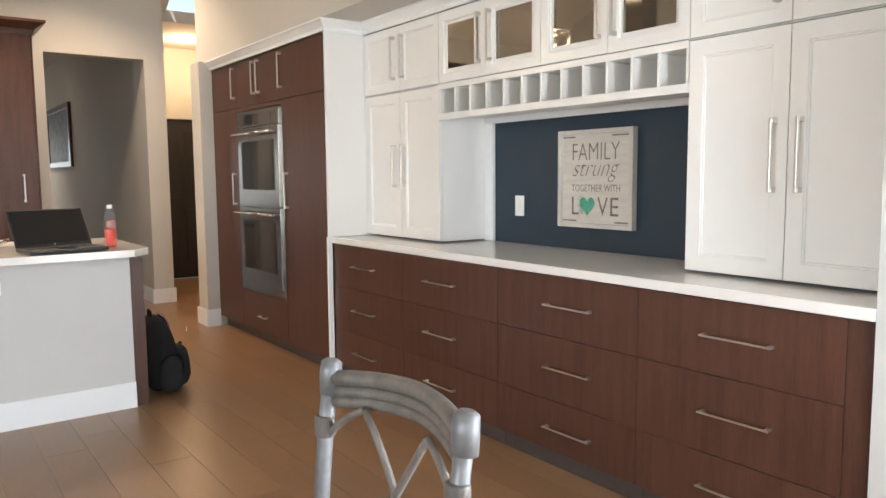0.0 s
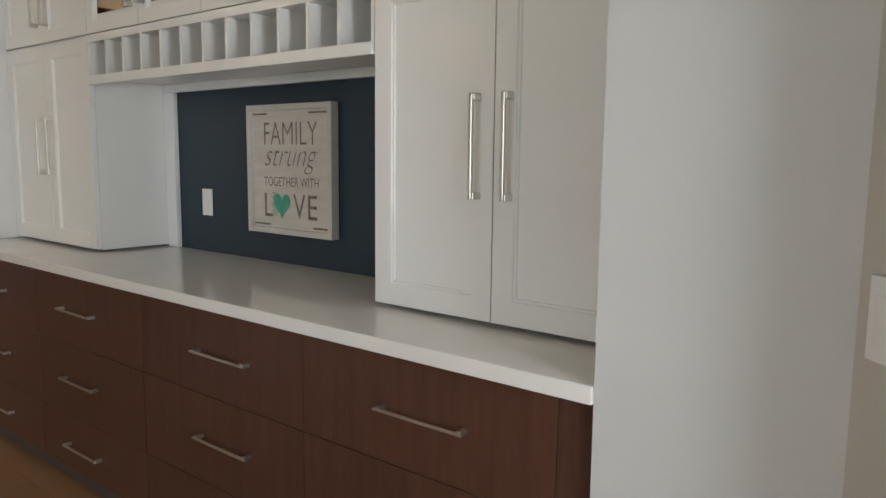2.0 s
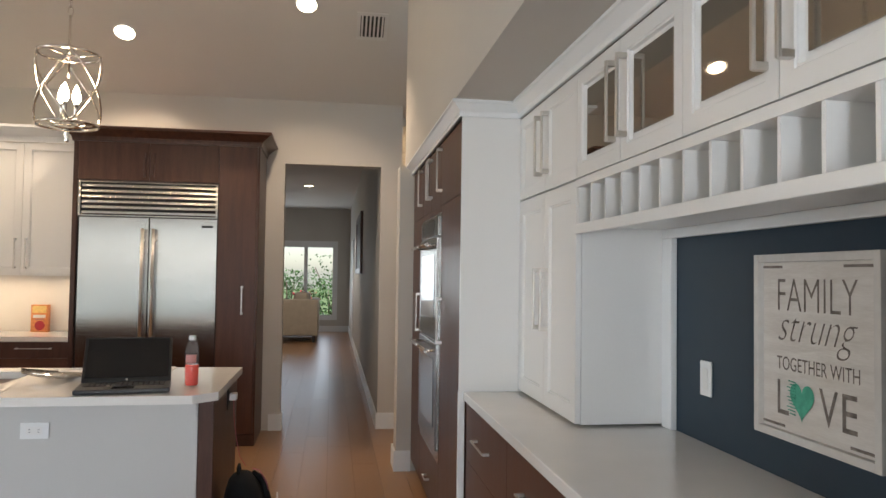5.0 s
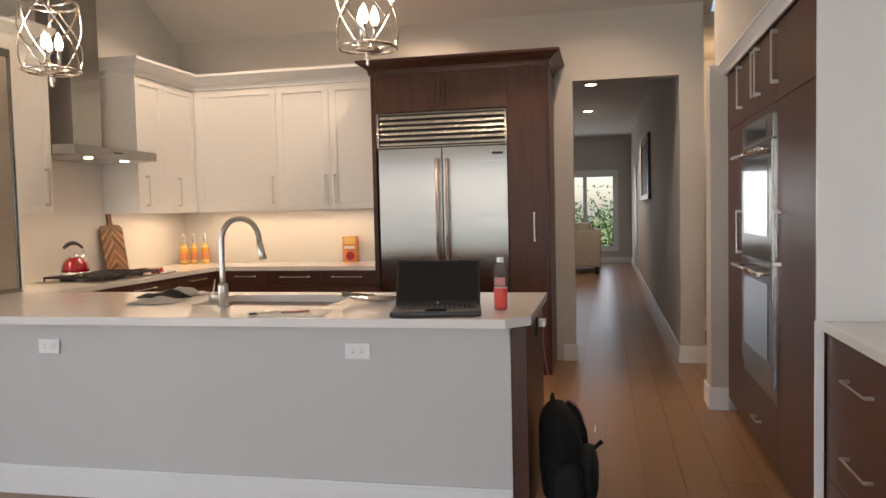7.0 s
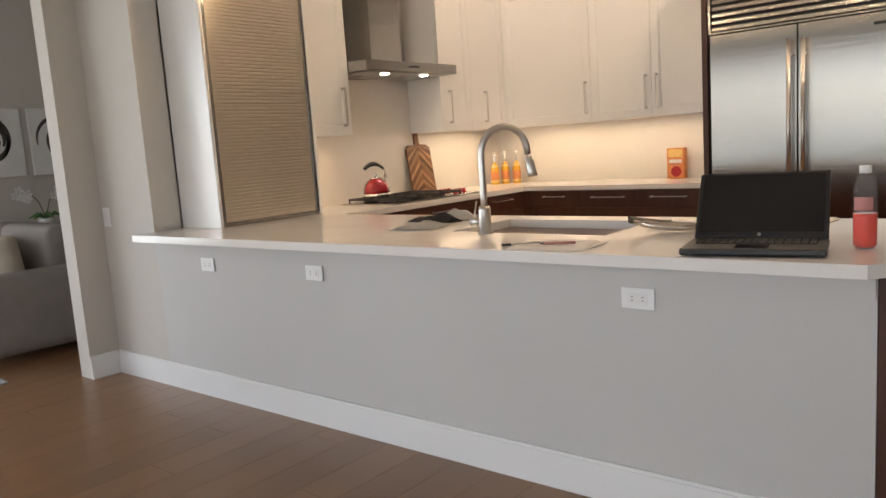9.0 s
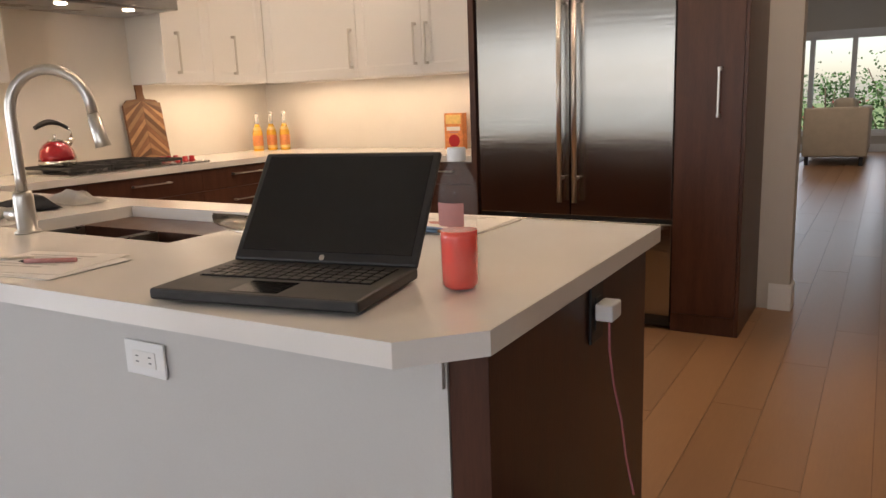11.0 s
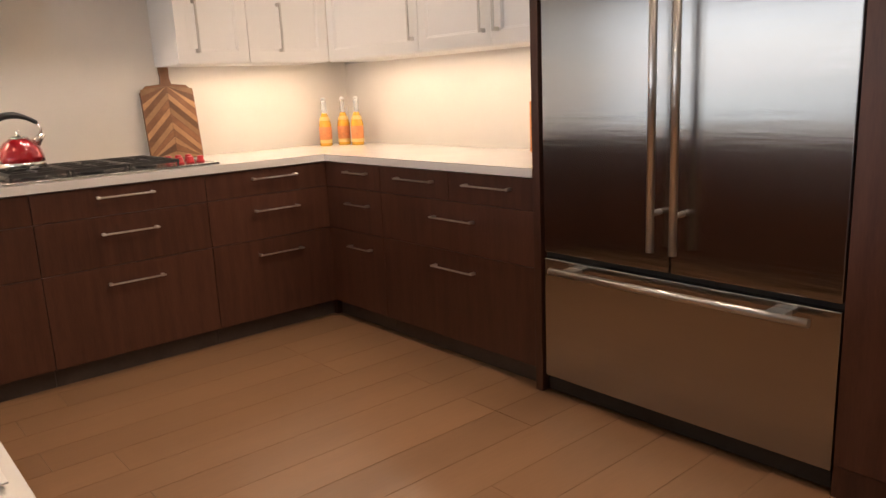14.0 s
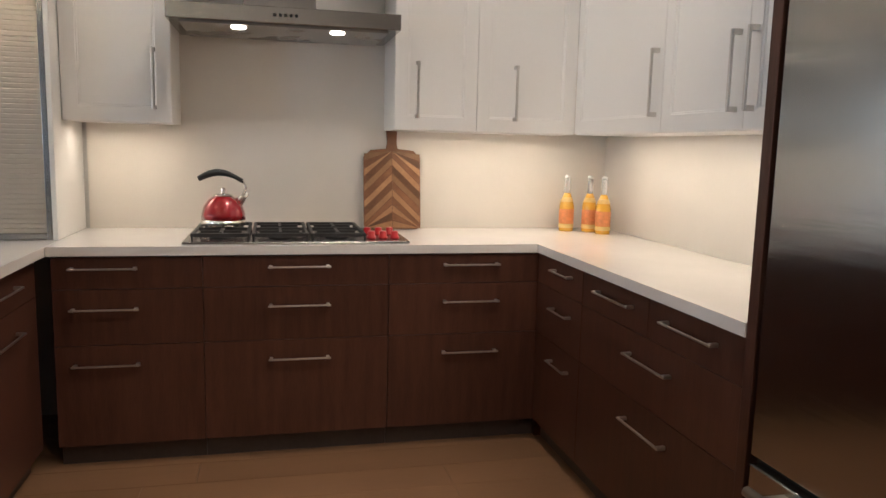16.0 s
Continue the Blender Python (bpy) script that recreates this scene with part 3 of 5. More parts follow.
solid("navy_panel", box(2.600, 2.609, 1.37, 3.0, 0.915, 1.61), BLUE, "navy blue painted wall panel behind the sign", "panel")
bm = bmesh.new()
bx(bm, 2.575, 2.599, 1.412, 3.060, 1.606, 1.641, 0.003)
bx(bm, 2.575, 2.599, 2.985, 3.060, 0.916, 1.606, 0.003)
structure("trim_navy_panel", bm, WHITE, "white trim round the navy panel")
# switch in the navy panel
def plate(name, face, u, v, w, h, rockers, label, category, horizontal=False, finish=None):
    t = thing(name, face.p(u, v, 0), label, category)
    bm = bmesh.new()
    face.add(bm, u - w / 2, u + w / 2, v - h / 2, v + h / 2, 0.001, 0.007, 0.002)
    part("plate", bm, finish or WHITE, t)
    for ru, rv, rw, rh in rockers:
        bm = bmesh.new()
        face.add(bm, u + ru - rw / 2, u + ru + rw / 2, v + rv - rh / 2, v + rv + rh / 2, 0.007, 0.0095, 0.001)
        part("rocker" if category == "switch" else "socket", bm, finish or LACQ, t)
        if category != "switch":
            for s in (-1, 1):
                for k in (-1, 1):
                    bm = bmesh.new()
                    if horizontal:
                        face.add(bm, u + ru + s * 0.019 - 0.004, u + ru + s * 0.019 + 0.004, v + rv + k * 0.006 - 0.001, v + rv + k * 0.006 + 0.001, 0.0095, 0.0101)
                    else:
                        face.add(bm, u + ru + k * 0.006 - 0.001, u + ru + k * 0.006 + 0.001, v + rv + s * 0.019 - 0.004, v + rv + s * 0.019 + 0.004, 0.0095, 0.0101)
                    part("slot", bm, BLACK, t)
    return t


plate("light_switch", Face("x", 2.599, -1), 2.768, 1.131, 0.072, 0.115, [(0, 0, 0.034, 0.068)], "white rocker switch on the navy panel", "switch")
for u in (-2.37, -1.52, 0.075):
    plate("power_outlet", Face("y", front(u) - 0.001, -1), u, 0.748, 0.118, 0.072, [(0, 0, 0.068, 0.034)], "white double power outlet on the peninsula", "outlet", True)
plate("light_switch", Face("y", front(-3.39) - 0.001, -1), -3.39, 0.998, 0.085, 0.118, [(-0.018, 0, 0.026, 0.066), (0.018, 0, 0.026, 0.066)], "white two gang switch on the wall", "switch")
sw = thing("light_switch", ANG @ Vector((0.105, -0.004, 1.15)), "white two gang rocker switch on the angled wall", "switch")
part("plate", angled(box(0.035, 0.158, -0.010, -0.002, 1.060, 1.184, 0.002)), WHITE, sw)
for a in (0.052, 0.102):
    part("rocker", angled(box(a, a + 0.036, -0.014, -0.010, 1.087, 1.157, 0.001)), LACQ, sw)

# framed sign
sg = thing("framed_sign", (2.58, 2.185, 1.28), "whitewashed wood sign, family strung together with love", "sign")
Y0, Y1, Z0, Z1 = 1.937, 2.432, 1.034, 1.530
part("board", box(2.578, 2.594, Y0 + 0.02, Y1 - 0.02, Z0 + 0.02, Z1 - 0.02), SIGNWOOD, sg)
bm = bmesh.new()
bx(bm, 2.560, 2.597, Y0, Y0 + 0.022, Z0, Z1, 0.002); bx(bm, 2.560, 2.597, Y1 - 0.022, Y1, Z0, Z1, 0.002)
bx(bm, 2.5605, 2.597, Y0 + 0.022, Y1 - 0.022, Z0, Z0 + 0.022, 0.002); bx(bm, 2.5605, 2.597, Y0 + 0.022, Y1 - 0.022, Z1 - 0.022, Z1, 0.002)
part("frame", bm, SIGNFRAME, sg)


def letters(name, words, y, z, height, width, material, parent, shear=0.0, x=2.577, bold=0.0):
    """Flat letters on the sign, centred on y, foot at z, stretched to the width."""
    cu = bpy.data.curves.new(name, "FONT")
    cu.body, cu.extrude, cu.shear, cu.offset = words, 0.0, shear, bold
    cu.align_x = "CENTER"
    tmp = new(name, cu)
    me = bpy.data.meshes.new_from_object(tmp.evaluated_get(bpy.context.evaluated_depsgraph_get()))
    bpy.data.objects.remove(tmp)
    bm = bmesh.new()
    bm.from_mesh(me)
    xs, ys = [v.co.x for v in bm.verts], [v.co.y for v in bm.verts]
    fx, fy = width / (max(xs) - min(xs)), height / (max(ys) - min(ys))
    cx, y0 = (max(xs) + min(xs)) / 2, min(ys)
    for v in bm.verts:
        v.co = (x, y - (v.co.x - cx) * fx, z + (v.co.y - y0) * fy)
    return part(name, bm, material, parent)


YC = 2.185
letters("lettering", "FAMILY", YC, 1.378, 0.085, 0.312, SIGNINK, sg, bold=-0.012)
letters("lettering", "strung", YC, 1.268, 0.092, 0.310, SIGNINK, sg, shear=0.45, bold=-0.018)
letters("lettering", "TOGETHER WITH", YC, 1.218, 0.036, 0.322, SIGNINK, sg)
letters("lettering", "L", YC + 0.134, 1.098, 0.092, 0.05, SIGNINK, sg)
letters("lettering", "V", YC - 0.050, 1.098, 0.092, 0.070, SIGNINK, sg)
letters("lettering", "E", YC - 0.126, 1.098, 0.092, 0.052, SIGNINK, sg)
bm = bmesh.new()
hv = []
for i in range(40):
    a = i / 40 * math.tau
    hv.append(bm.verts.new((2.5755, YC + 0.052 - 0.0031 * 16 * math.sin(a) ** 3, 1.148 + 0.0034 * (13 * math.cos(a) - 5 * math.cos(2 * a) - 2 * math.cos(3 * a) - math.cos(4 * a)))))
bm.faces.new(hv)
part("heart", bm, HEART, sg, "mint green heart")
bm = bmesh.new()
for i in range(11):
    z = 1.105 + i * 0.0085
    sweep(bm, [(2.575, YC + 0.078, z), (2.574, YC + 0.100 + 0.006 * (i % 3), z + 0.002)], 0.0015, 5)
part("strings", bm, HEART, sg)
for yy, zz in ((Y1 - 0.06, Z1 - 0.034), (Y0 + 0.09, Z1 - 0.034), (Y1 - 0.07, Z0 + 0.034), (Y0 + 0.07, Z0 + 0.034)):
    part("worn_edge", box(2.5765, 2.578, yy - 0.05, yy + 0.05, zz - 0.004, zz + 0.003), SIGNINK, sg)

# ---- oven tower ----
TF = Face("x", 1.99, -1)
tw = thing("oven_tower", (2.3, 4.98, 0), "walnut oven tower with tall doors and white end panel", "cabinet")
part("end_panel", box(1.962, 2.606, 3.892, 3.912, 0.916, 2.215, 0.002), LACQ, tw, "white side panel")
part("edge_strip", box(1.962, 1.993, 3.907, 3.930, 0.06, 0.914, 0.002), LACQ, tw, "white edge strip")
part("body", box(1.992, 2.606, 3.931, 6.013, 0.09, 2.215), WALNUT_H, tw)
part("toe_kick", box(2.03, 2.606, 3.931, 6.013, 0, 0.09), TOE, tw)
for a, b, hu in ((3.932, 4.62, 4.575), (4.62, 5.02, 4.975), (5.02, 5.44, 5.065), (5.44, 6.012, 5.49)):
    d = slab_front(TF, tw, a, b, 1.855, 2.212, name="door")
    pull(TF, d, hu, 2.055, 0.25, True, n=0.020)
for a, b, hu in ((3.932, 4.58, 4.515), (5.455, 6.012, 5.515)):
    d = slab_front(TF, tw, a, b, 0.092, 1.853, name="door")
    pull(TF, d, hu, 1.21, 0.26, True, n=0.020)
d = slab_front(TF, tw, 4.582, 5.453, 0.092, 0.40)
pull(TF, d, 5.02, 0.22, 0.14, n=0.020)
slab_front(TF, tw, 4.582, 5.453, 1.822, 1.853, name="filler")
ov = thing("double_oven", (1.98, 5.06, 0.42), "stainless double wall oven with dark glass doors", "oven")
for z0, z1, nm in ((1.09, 1.68, "upper_door"), (0.47, 1.075, "lower_door")):
    bm = bmesh.new()
    TF.add(bm, 4.62, 5.40, z0, z1, 0.0, 0.040, 0.004)
    dd = part(nm, bm, STEEL, ov)
    bm = bmesh.new()
    TF.add(bm, 4.70, 5.32, z0 + 0.12, z1 - 0.10, 0.040, 0.043)
    part("glass", bm, OVENGLASS, dd, "black oven glass")
    bm = bmesh.new()
    sweep(bm, [TF.p(4.64, z1 - 0.045, 0.095), TF.p(5.38, z1 - 0.045, 0.095)], 0.011, 12)
    for u in (4.67, 5.35):
        sweep(bm, [TF.p(u, z1 - 0.045, 0.038), TF.p(u, z1 - 0.045, 0.095)], 0.009, 10)
    part("handle", bm, CHROME, dd, "round steel oven handle")
bm = bmesh.new()
TF.add(bm, 4.62, 5.40, 1.69, 1.80, 0.0, 0.034, 0.003)
cp = part("control_panel", bm, STEEL, ov)
bm = bmesh.new()
TF.add(bm, 4.76, 5.26, 1.705, 1.785, 0.034, 0.036)
part("display", bm, OVENGLASS, cp)
bm = bmesh.new()
TF.add(bm, 4.585, 5.45, 0.405, 1.818, 0.0, 0.021)
part("surround", bm, STEEL, ov)
# crown over tower and hutch
def crown_run(bm, pts, prof):
    """A moulding along a plan line; prof: (outward, height); outward is to the line's left."""
    P = [Vector((*p, 0)) for p in pts]
    rings = []
    for i, p in enumerate(P):
        ds = []
        if i: ds.append((P[i] - P[i - 1]).normalized())
        if i < len(P) - 1: ds.append((P[i + 1] - P[i]).normalized())
        ns = [Vector((-d.y, d.x, 0)) for d in ds]
        n = sum(ns, Vector()).normalized()
        k = 1 / max(0.3, n.dot(ns[0]))
        rings.append([bm.verts.new((p.x + n.x * o * k, p.y + n.y * o * k, z)) for o, z in prof])
    m = len(prof)
    for A, B in zip(rings, rings[1:]):
        for k in range(m):
            bm.faces.new((A[k], A[(k + 1) % m], B[(k + 1) % m], B[k]))
    bm.faces.new(rings[0]); bm.faces.new(rings[-1][::-1])
    return bm


def crown_profile(z0, z1, out):
    h = z1 - z0
    return [(0, z0), (0.012, z0), (0.014, z0 + 0.18 * h), (0.2 * out, z0 + 0.35 * h), (0.5 * out, z0 + 0.55 * h), (0.85 * out, z0 + 0.78 * h), (out, z0 + 0.82 * h), (out, z1), (0, z1)]


solid("crown_moulding", crown_run(bmesh.new(), [(2.244, 0.583), (2.244, 3.890), (1.960, 3.890), (1.960, 6.014)], crown_profile(2.214, 2.286, 0.055)), WHITE, "white crown moulding over tower and cabinets", "moulding")

# ---- peninsula ----
structure("peninsula_wall", prism(bmesh.new(), [(-2.87, front(-2.87)), (0.767, front(0.767)), (0.767, 4.12), (-2.87, 4.12)], 0, 0.877), PENWALL, "pale grey half wall of the peninsula")
structure("trim_apron", prism(bmesh.new(), [(-2.86, front(-2.86) - 0.010), (0.764, front(0.764) - 0.010), (0.764, front(0.764) - 0.002), (-2.86, front(-2.86) - 0.002)], 0.80, 0.876), PENWALL, "pale grey apron under the worktop")
solid("end_panel", box(0.768, 0.838, 4.013, 4.845, 0, 0.876, 0.002), WALNUT_H, "walnut end panel of the peninsula", "panel")
PB = Face("y", 4.825, 1)
for i, (a, b) in enumerate(((-2.28, -1.55), (-1.55, -0.95), (-0.95, -0.18), (-0.18, 0.767))):
    drawer_unit(PB, "walnut base unit on the kitchen side of the peninsula", "peninsula units", a, b, [0.72, 0.092], 0.28 if i == 2 else 0.69, [[((a + b) / 2, 0.80, 0.27)], [((a + b) / 2, 0.63, 0.27)]])
bm = bmesh.new()
ED = 0.877
prism(bm, [(-2.86, 3.803), (-0.93, 3.839), (-0.93, 4.885), (-2.95, 4.885), (-2.95, 4.125), (-2.865, 4.125)], ED, 0.915)
prism(bm, [(-0.93, 3.839), (-0.18, 3.853), (-0.18, 4.28), (-0.93, 4.28)], ED, 0.915)
prism(bm, [(-0.93, 4.735), (-0.18, 4.735), (-0.18, 4.885), (-0.93, 4.885)], ED, 0.915)
prism(bm, [(-0.18, 3.853), (0.765, 3.872), (0.862, 3.975), (0.862, 4.885), (-0.18, 4.885)], ED, 0.915)
bmesh.ops.remove_doubles(bm, verts=bm.verts, dist=1e-5)
inner = [f for f in bm.faces if any(g is not f and set(g.verts) == set(f.verts) for e in f.edges for g in e.link_faces)]
bmesh.ops.delete(bm, geom=inner, context="FACES_ONLY")
solid("peninsula_worktop", bm, QUARTZ, "polished white quartz peninsula worktop with a clipped corner", "worktop")
# sink
sk = thing("kitchen_sink", (-0.57, 4.49, 0.72), "undermount double bowl stainless steel sink", "sink")
for nm, x0, x1 in (("bowl", -0.925, -0.595), ("bowl", -0.565, -0.185)):
    bm = bmesh.new()
    t = 0.004
    bx(bm, x0, x1, 4.285, 4.730, 0.70, 0.706)
    bx(bm, x0, x0 + t, 4.285, 4.730, 0.706, 0.876); bx(bm, x1 - t, x1, 4.285, 4.730, 0.706, 0.876)
    bx(bm, x0 + t, x1 - t, 4.285, 4.289, 0.706, 0.876); bx(bm, x0 + t, x1 - t, 4.691, 4.730, 0.706, 0.876)
    bowl = part(nm, bm, SINKSTEEL, sk)
    part("drain", lathe(bmesh.new(), [(0.045, 0), (0.045, 0.003), (0.02, 0.001)], ((x0 + x1) / 2, 4.5, 0.706)), CHROME, bowl)
part("bridge", box(-0.598, -0.562, 4.285, 4.730, 0.84, 0.872, 0.004), SINKSTEEL, sk)
# faucet
fx, fy = -0.72, 4.245
fc = thing("kitchen_faucet", (fx, fy, 0.915), "brushed steel gooseneck pull down kitchen faucet", "faucet")
part("base", lathe(bmesh.new(), [(0.034, 0), (0.034, 0.004), (0.026, 0.01), (0.026, 0.10), (0.022, 0.115)], (fx, fy, 0.916)), NICKEL, fc)
dx, dy = 0.65, 0.76
R = 0.10
pts = [(fx, fy, 1.02 + 0.05 * i) for i in range(5)]
pts += [(fx + dx * R * (1 - math.cos(a)), fy + dy * R * (1 - math.cos(a)), 1.245 + 0.112 * math.sin(a)) for a in [math.pi * k / 14 for k in range(14)]]
pts += [(fx + dx * (2 * R + 0.002), fy + dy * (2 * R + 0.002), 1.235)]
part("spout", sweep(bmesh.new(), pts, 0.0145, 14), NICKEL, fc)
e = Vector(pts[-1])
dn = Vector((dx * 0.18, dy * 0.18, -1)).normalized()
part("spray_head", sweep(bmesh.new(), [e, e + dn * 0.012, e + dn * 0.014, e + dn * 0.075, e + dn * 0.095], [0.016, 0.016, 0.019, 0.019, 0.022], 14), NICKEL, fc)
bm = sweep(bmesh.new(), [(fx, fy, 0.965), (fx - 0.07, fy - 0.005, 0.965)], 0.019, 12)
sweep(bm, [(fx - 0.058, fy, 0.97), (fx - 0.055, fy + 0.02, 1.05)], 0.004, 8)
part("lever", bm, NICKEL, fc)
# appliance garage with roller shutter
ag = thing("appliance_garage", (-2.7, 4.52, 0.917), "tall white cabinet with an aluminium roller shutter", "cabinet")
part("side_panel", box(-2.868, -2.475, 4.130, 4.150, 0.916, 2.50, 0.002), LACQ, ag)
part("end_panel", box(-2.949, -2.475, 4.866, 4.886, 0.916, 2.50, 0.002), LACQ, ag)
part("top", box(-2.868, -2.475, 4.151, 4.865, 2.45, 2.50), LACQ, ag)
bm = bmesh.new()
bx(bm, -2.50, -2.478, 4.151, 4.173, 0.916, 2.449, 0.002); bx(bm, -2.50, -2.478, 4.843, 4.865, 0.916, 2.449, 0.002)
bx(bm, -2.50, -2.478, 4.173, 4.843, 2.40, 2.449, 0.002)
part("shutter_frame", bm, STEEL, ag)
sh = part("roller_shutter", box(-2.497, -2.492, 4.174, 4.842, 0.917, 2.399), TINT, ag)
n = 72
slat = None
for i in range(n):
    z = 0.945 + i * (2.399 - 0.945) / n
    h = (2.399 - 0.945) / n
    if slat is None:
        slat = part("slat", box(-2.492, -2.486, 4.175, 4.841, z + 0.0012, z + h - 0.0012, 0.002), TINT, sh)
    else:
        o = new("slat", slat.data)
        o.parent, o.location = sh, (0, 0, i * h)
part("pull_rail", box(-2.492, -2.480, 4.175, 4.841, 0.918, 0.944, 0.002), STEEL, sh)
solid("crown_moulding", crown_run(bmesh.new(), [(-2.868, 4.129), (-2.484, 4.129), (-2.484, 4.887)][::-1], crown_profile(2.50, 2.62, 0.08)), WHITE, "white crown moulding over the roller cabinet", "moulding")

# ---- range wall and back wall base units ----
RF = Face("x", -2.305, 1)
BF = Face("y", 6.945, -1)
R3 = [0.742, 0.512, 0.092]
for a, b, c in ((4.90, 5.47, 5.095), (5.47, 6.24, 5.86), (6.24, 6.945, 6.607)):
    drawer_unit(RF, "walnut drawer unit under the range worktop", "kitchen base units", a, b, R3, 0.64, [[(c, 0.827, 0.26)], [(c, 0.662, 0.26)], [(c, 0.432, 0.26)]])
bm = bmesh.new()
RF.add(bm, 6.945, 7.544, 0, 0.876, -0.64, -0.002)
solid("corner_carcass", bm, WALNUT_H, "plain walnut carcass in the corner", "cabinet")
drawer_unit(BF, "narrow walnut drawer unit in the corner", "kitchen base units", -2.305, -1.79, R3, 0.595, [[(-1.985, 0.828, 0.2)], [(-1.985, 0.662, 0.2)], [(-1.985, 0.432, 0.2)]])
wide = drawer_unit(BF, "wide walnut drawer unit beside the refrigerator", "kitchen base units", -1.79, -0.765, [0.742], 0.595, [[]])
for ch in list(wide.children):
    if ch.name.startswith("drawer_front"):
        bpy.data.objects.remove(ch)
for a, b, z0, z1, c, zc in ((-1.79, -1.275, 0.742, 0.873, -1.507, 0.822), (-1.275, -0.765, 0.742, 0.873, -1.023, 0.822), (-1.79, -0.765, 0.512, 0.742, -1.248, 0.662), (-1.79, -0.765, 0.092, 0.512, -1.253, 0.433)):
    d = slab_front(BF, wide, a, b, z0, z1)
    pull(BF, d, c, zc, 0.28, n=0.020)
bm = prism(bmesh.new(), [(-2.948, 4.888), (-2.27, 4.888), (-2.27, 6.912), (-0.765, 6.912), (-0.765, 7.544), (-2.948, 7.544)], 0.878, 0.9151)
solid("kitchen_worktop", bm, QUARTZ, "white quartz L-shaped worktop along range and back wall", "worktop")
# splashbacks
structure("backsplash_range", box(-2.9495, -2.938, 4.906, 7.532, 0.9155, 1.90), SPLASH, "cream quartz splashback")
structure("backsplash_back", box(-2.938, -0.765, 7.532, 7.5455, 0.9155, 1.412), SPLASH, "cream quartz splashback")
# wall units
UF = Face("x", -2.62, 1)
UB = Face("y", 7.22, -1)
K = "kitchen wall units"
upper_unit(UF, 4.888, 5.328, 1.412, 2.55, 0.327, [(4.888, 5.328, 5.258, 1.598)], "white shaker wall cabinet beside the hood", K)
upper_unit(UF, 6.305, 7.20, 1.412, 2.55, 0.327, [(6.305, 6.70, 6.41, 1.598), (6.70, 7.20, 6.888, 1.598)], "white shaker wall cabinet beside the hood", K)
upper_unit(UB, -2.62, -1.77, 1.412, 2.55, 0.324, [(-2.599, -1.77, -1.812, 1.603)], "white shaker corner wall cabinet", K)
upper_unit(UB, -1.77, -0.766, 1.412, 2.55, 0.324, [(-1.77, -1.256, -1.300, 1.6), (-1.256, -0.766, -1.213, 1.6)], "white shaker wall cabinet over the worktop", K)
solid("crown_moulding", crown_run(bmesh.new(), [(-2.948, 6.303), (-2.60, 6.303), (-2.60, 7.20), (-0.766, 7.20)][::-1], crown_profile(2.552, 2.69, 0.085)), WHITE, "white crown moulding over the wall cabinets", "moulding")
solid("crown_moulding", crown_run(bmesh.new(), [(-2.60, 5.328), (-2.60, 4.975)], [(o, z) for o, z in crown_profile(2.552, 2.69, 0.085)]), WHITE, "white crown moulding over the wall cabinet", "moulding")
# hood
hd = thing("range_hood", (-2.66, 5.81, 1.75), "stainless steel chimney hood with two lamps", "hood")
bm = bmesh.new()
bx(bm, -2.937, -2.42, 5.332, 6.300, 1.832, 1.90, 0.003)
part("canopy", bm, STEEL, hd)
part("chimney", box(-2.937, -2.66, 5.63, 5.95, 1.901, 4.0, 0.002), STEEL, hd)
part("filter_panel", box(-2.90, -2.46, 5.38, 6.25, 1.824, 1.8315), SINKSTEEL, hd)
for y in (5.615, 6.035):
    part("lamp", lathe(bmesh.new(), [(0.03, 0), (0.033, 0.004), (0.03, 0.006)], (-2.53, y, 1.818)), HALO, hd, "glowing round hood lamp")
bm = bmesh.new()
for i in range(5):
    bx(bm, -2.4195, -2.4165, 5.76 + i * 0.022, 5.772 + i * 0.022, 1.860, 1.872)
part("buttons", bm, STEELDARK, hd)
# cooktop
ck = thing("gas_cooktop", (-2.53, 5.85, 0.9155), "stainless gas cooktop with iron grates and red knobs", "cooktop")
part("tray", box(-2.84, -2.305, 5.388, 6.335, 0.9155, 0.928, 0.004), STEEL, ck)
for k in range(3):
    y0 = 5.42 + k * 0.245
    bm = bmesh.new()
    for y in (y0, y0 + 0.222):
        bx(bm, -2.80, -2.33, y, y + 0.014, 0.945, 0.960, 0.003)
    for x in (-2.80, -2.57, -2.344):
        bx(bm, x, x + 0.014, y0 + 0.014, y0 + 0.222, 0.945, 0.960)
    for x in (-2.69, -2.455):
        bx(bm, x - 0.08, x + 0.08, y0 + 0.112, y0 + 0.124, 0.947, 0.9605)
        bx(bm, x - 0.006, x + 0.006, y0 + 0.03, y0 + 0.20, 0.947, 0.9598)
    for x in (-2.795, -2.34):
        for y in (y0 + 0.002, y0 + 0.226):
            bx(bm, x - 0.004, x + 0.006, y, y + 0.008, 0.928, 0.946)
    part("grate", bm, IRON, ck)
    for x in (-2.69, -2.455):
        part("burner", lathe(bmesh.new(), [(0.05, 0), (0.05, 0.008), (0.035, 0.012), (0.035, 0.018), (0.02, 0.020)], (x, y0 + 0.118, 0.928)), IRON, ck)
for i in range(2):
    for j in range(3):
        part("knob", lathe(bmesh.new(), [(0.022, 0), (0.022, 0.006), (0.017, 0.01), (0.016, 0.03), (0.012, 0.033)], (-2.41 - 0.15 * i, 6.225 + (j - 0.9) * 0.052, 0.928)), REDKNOB, ck, "red control knob")
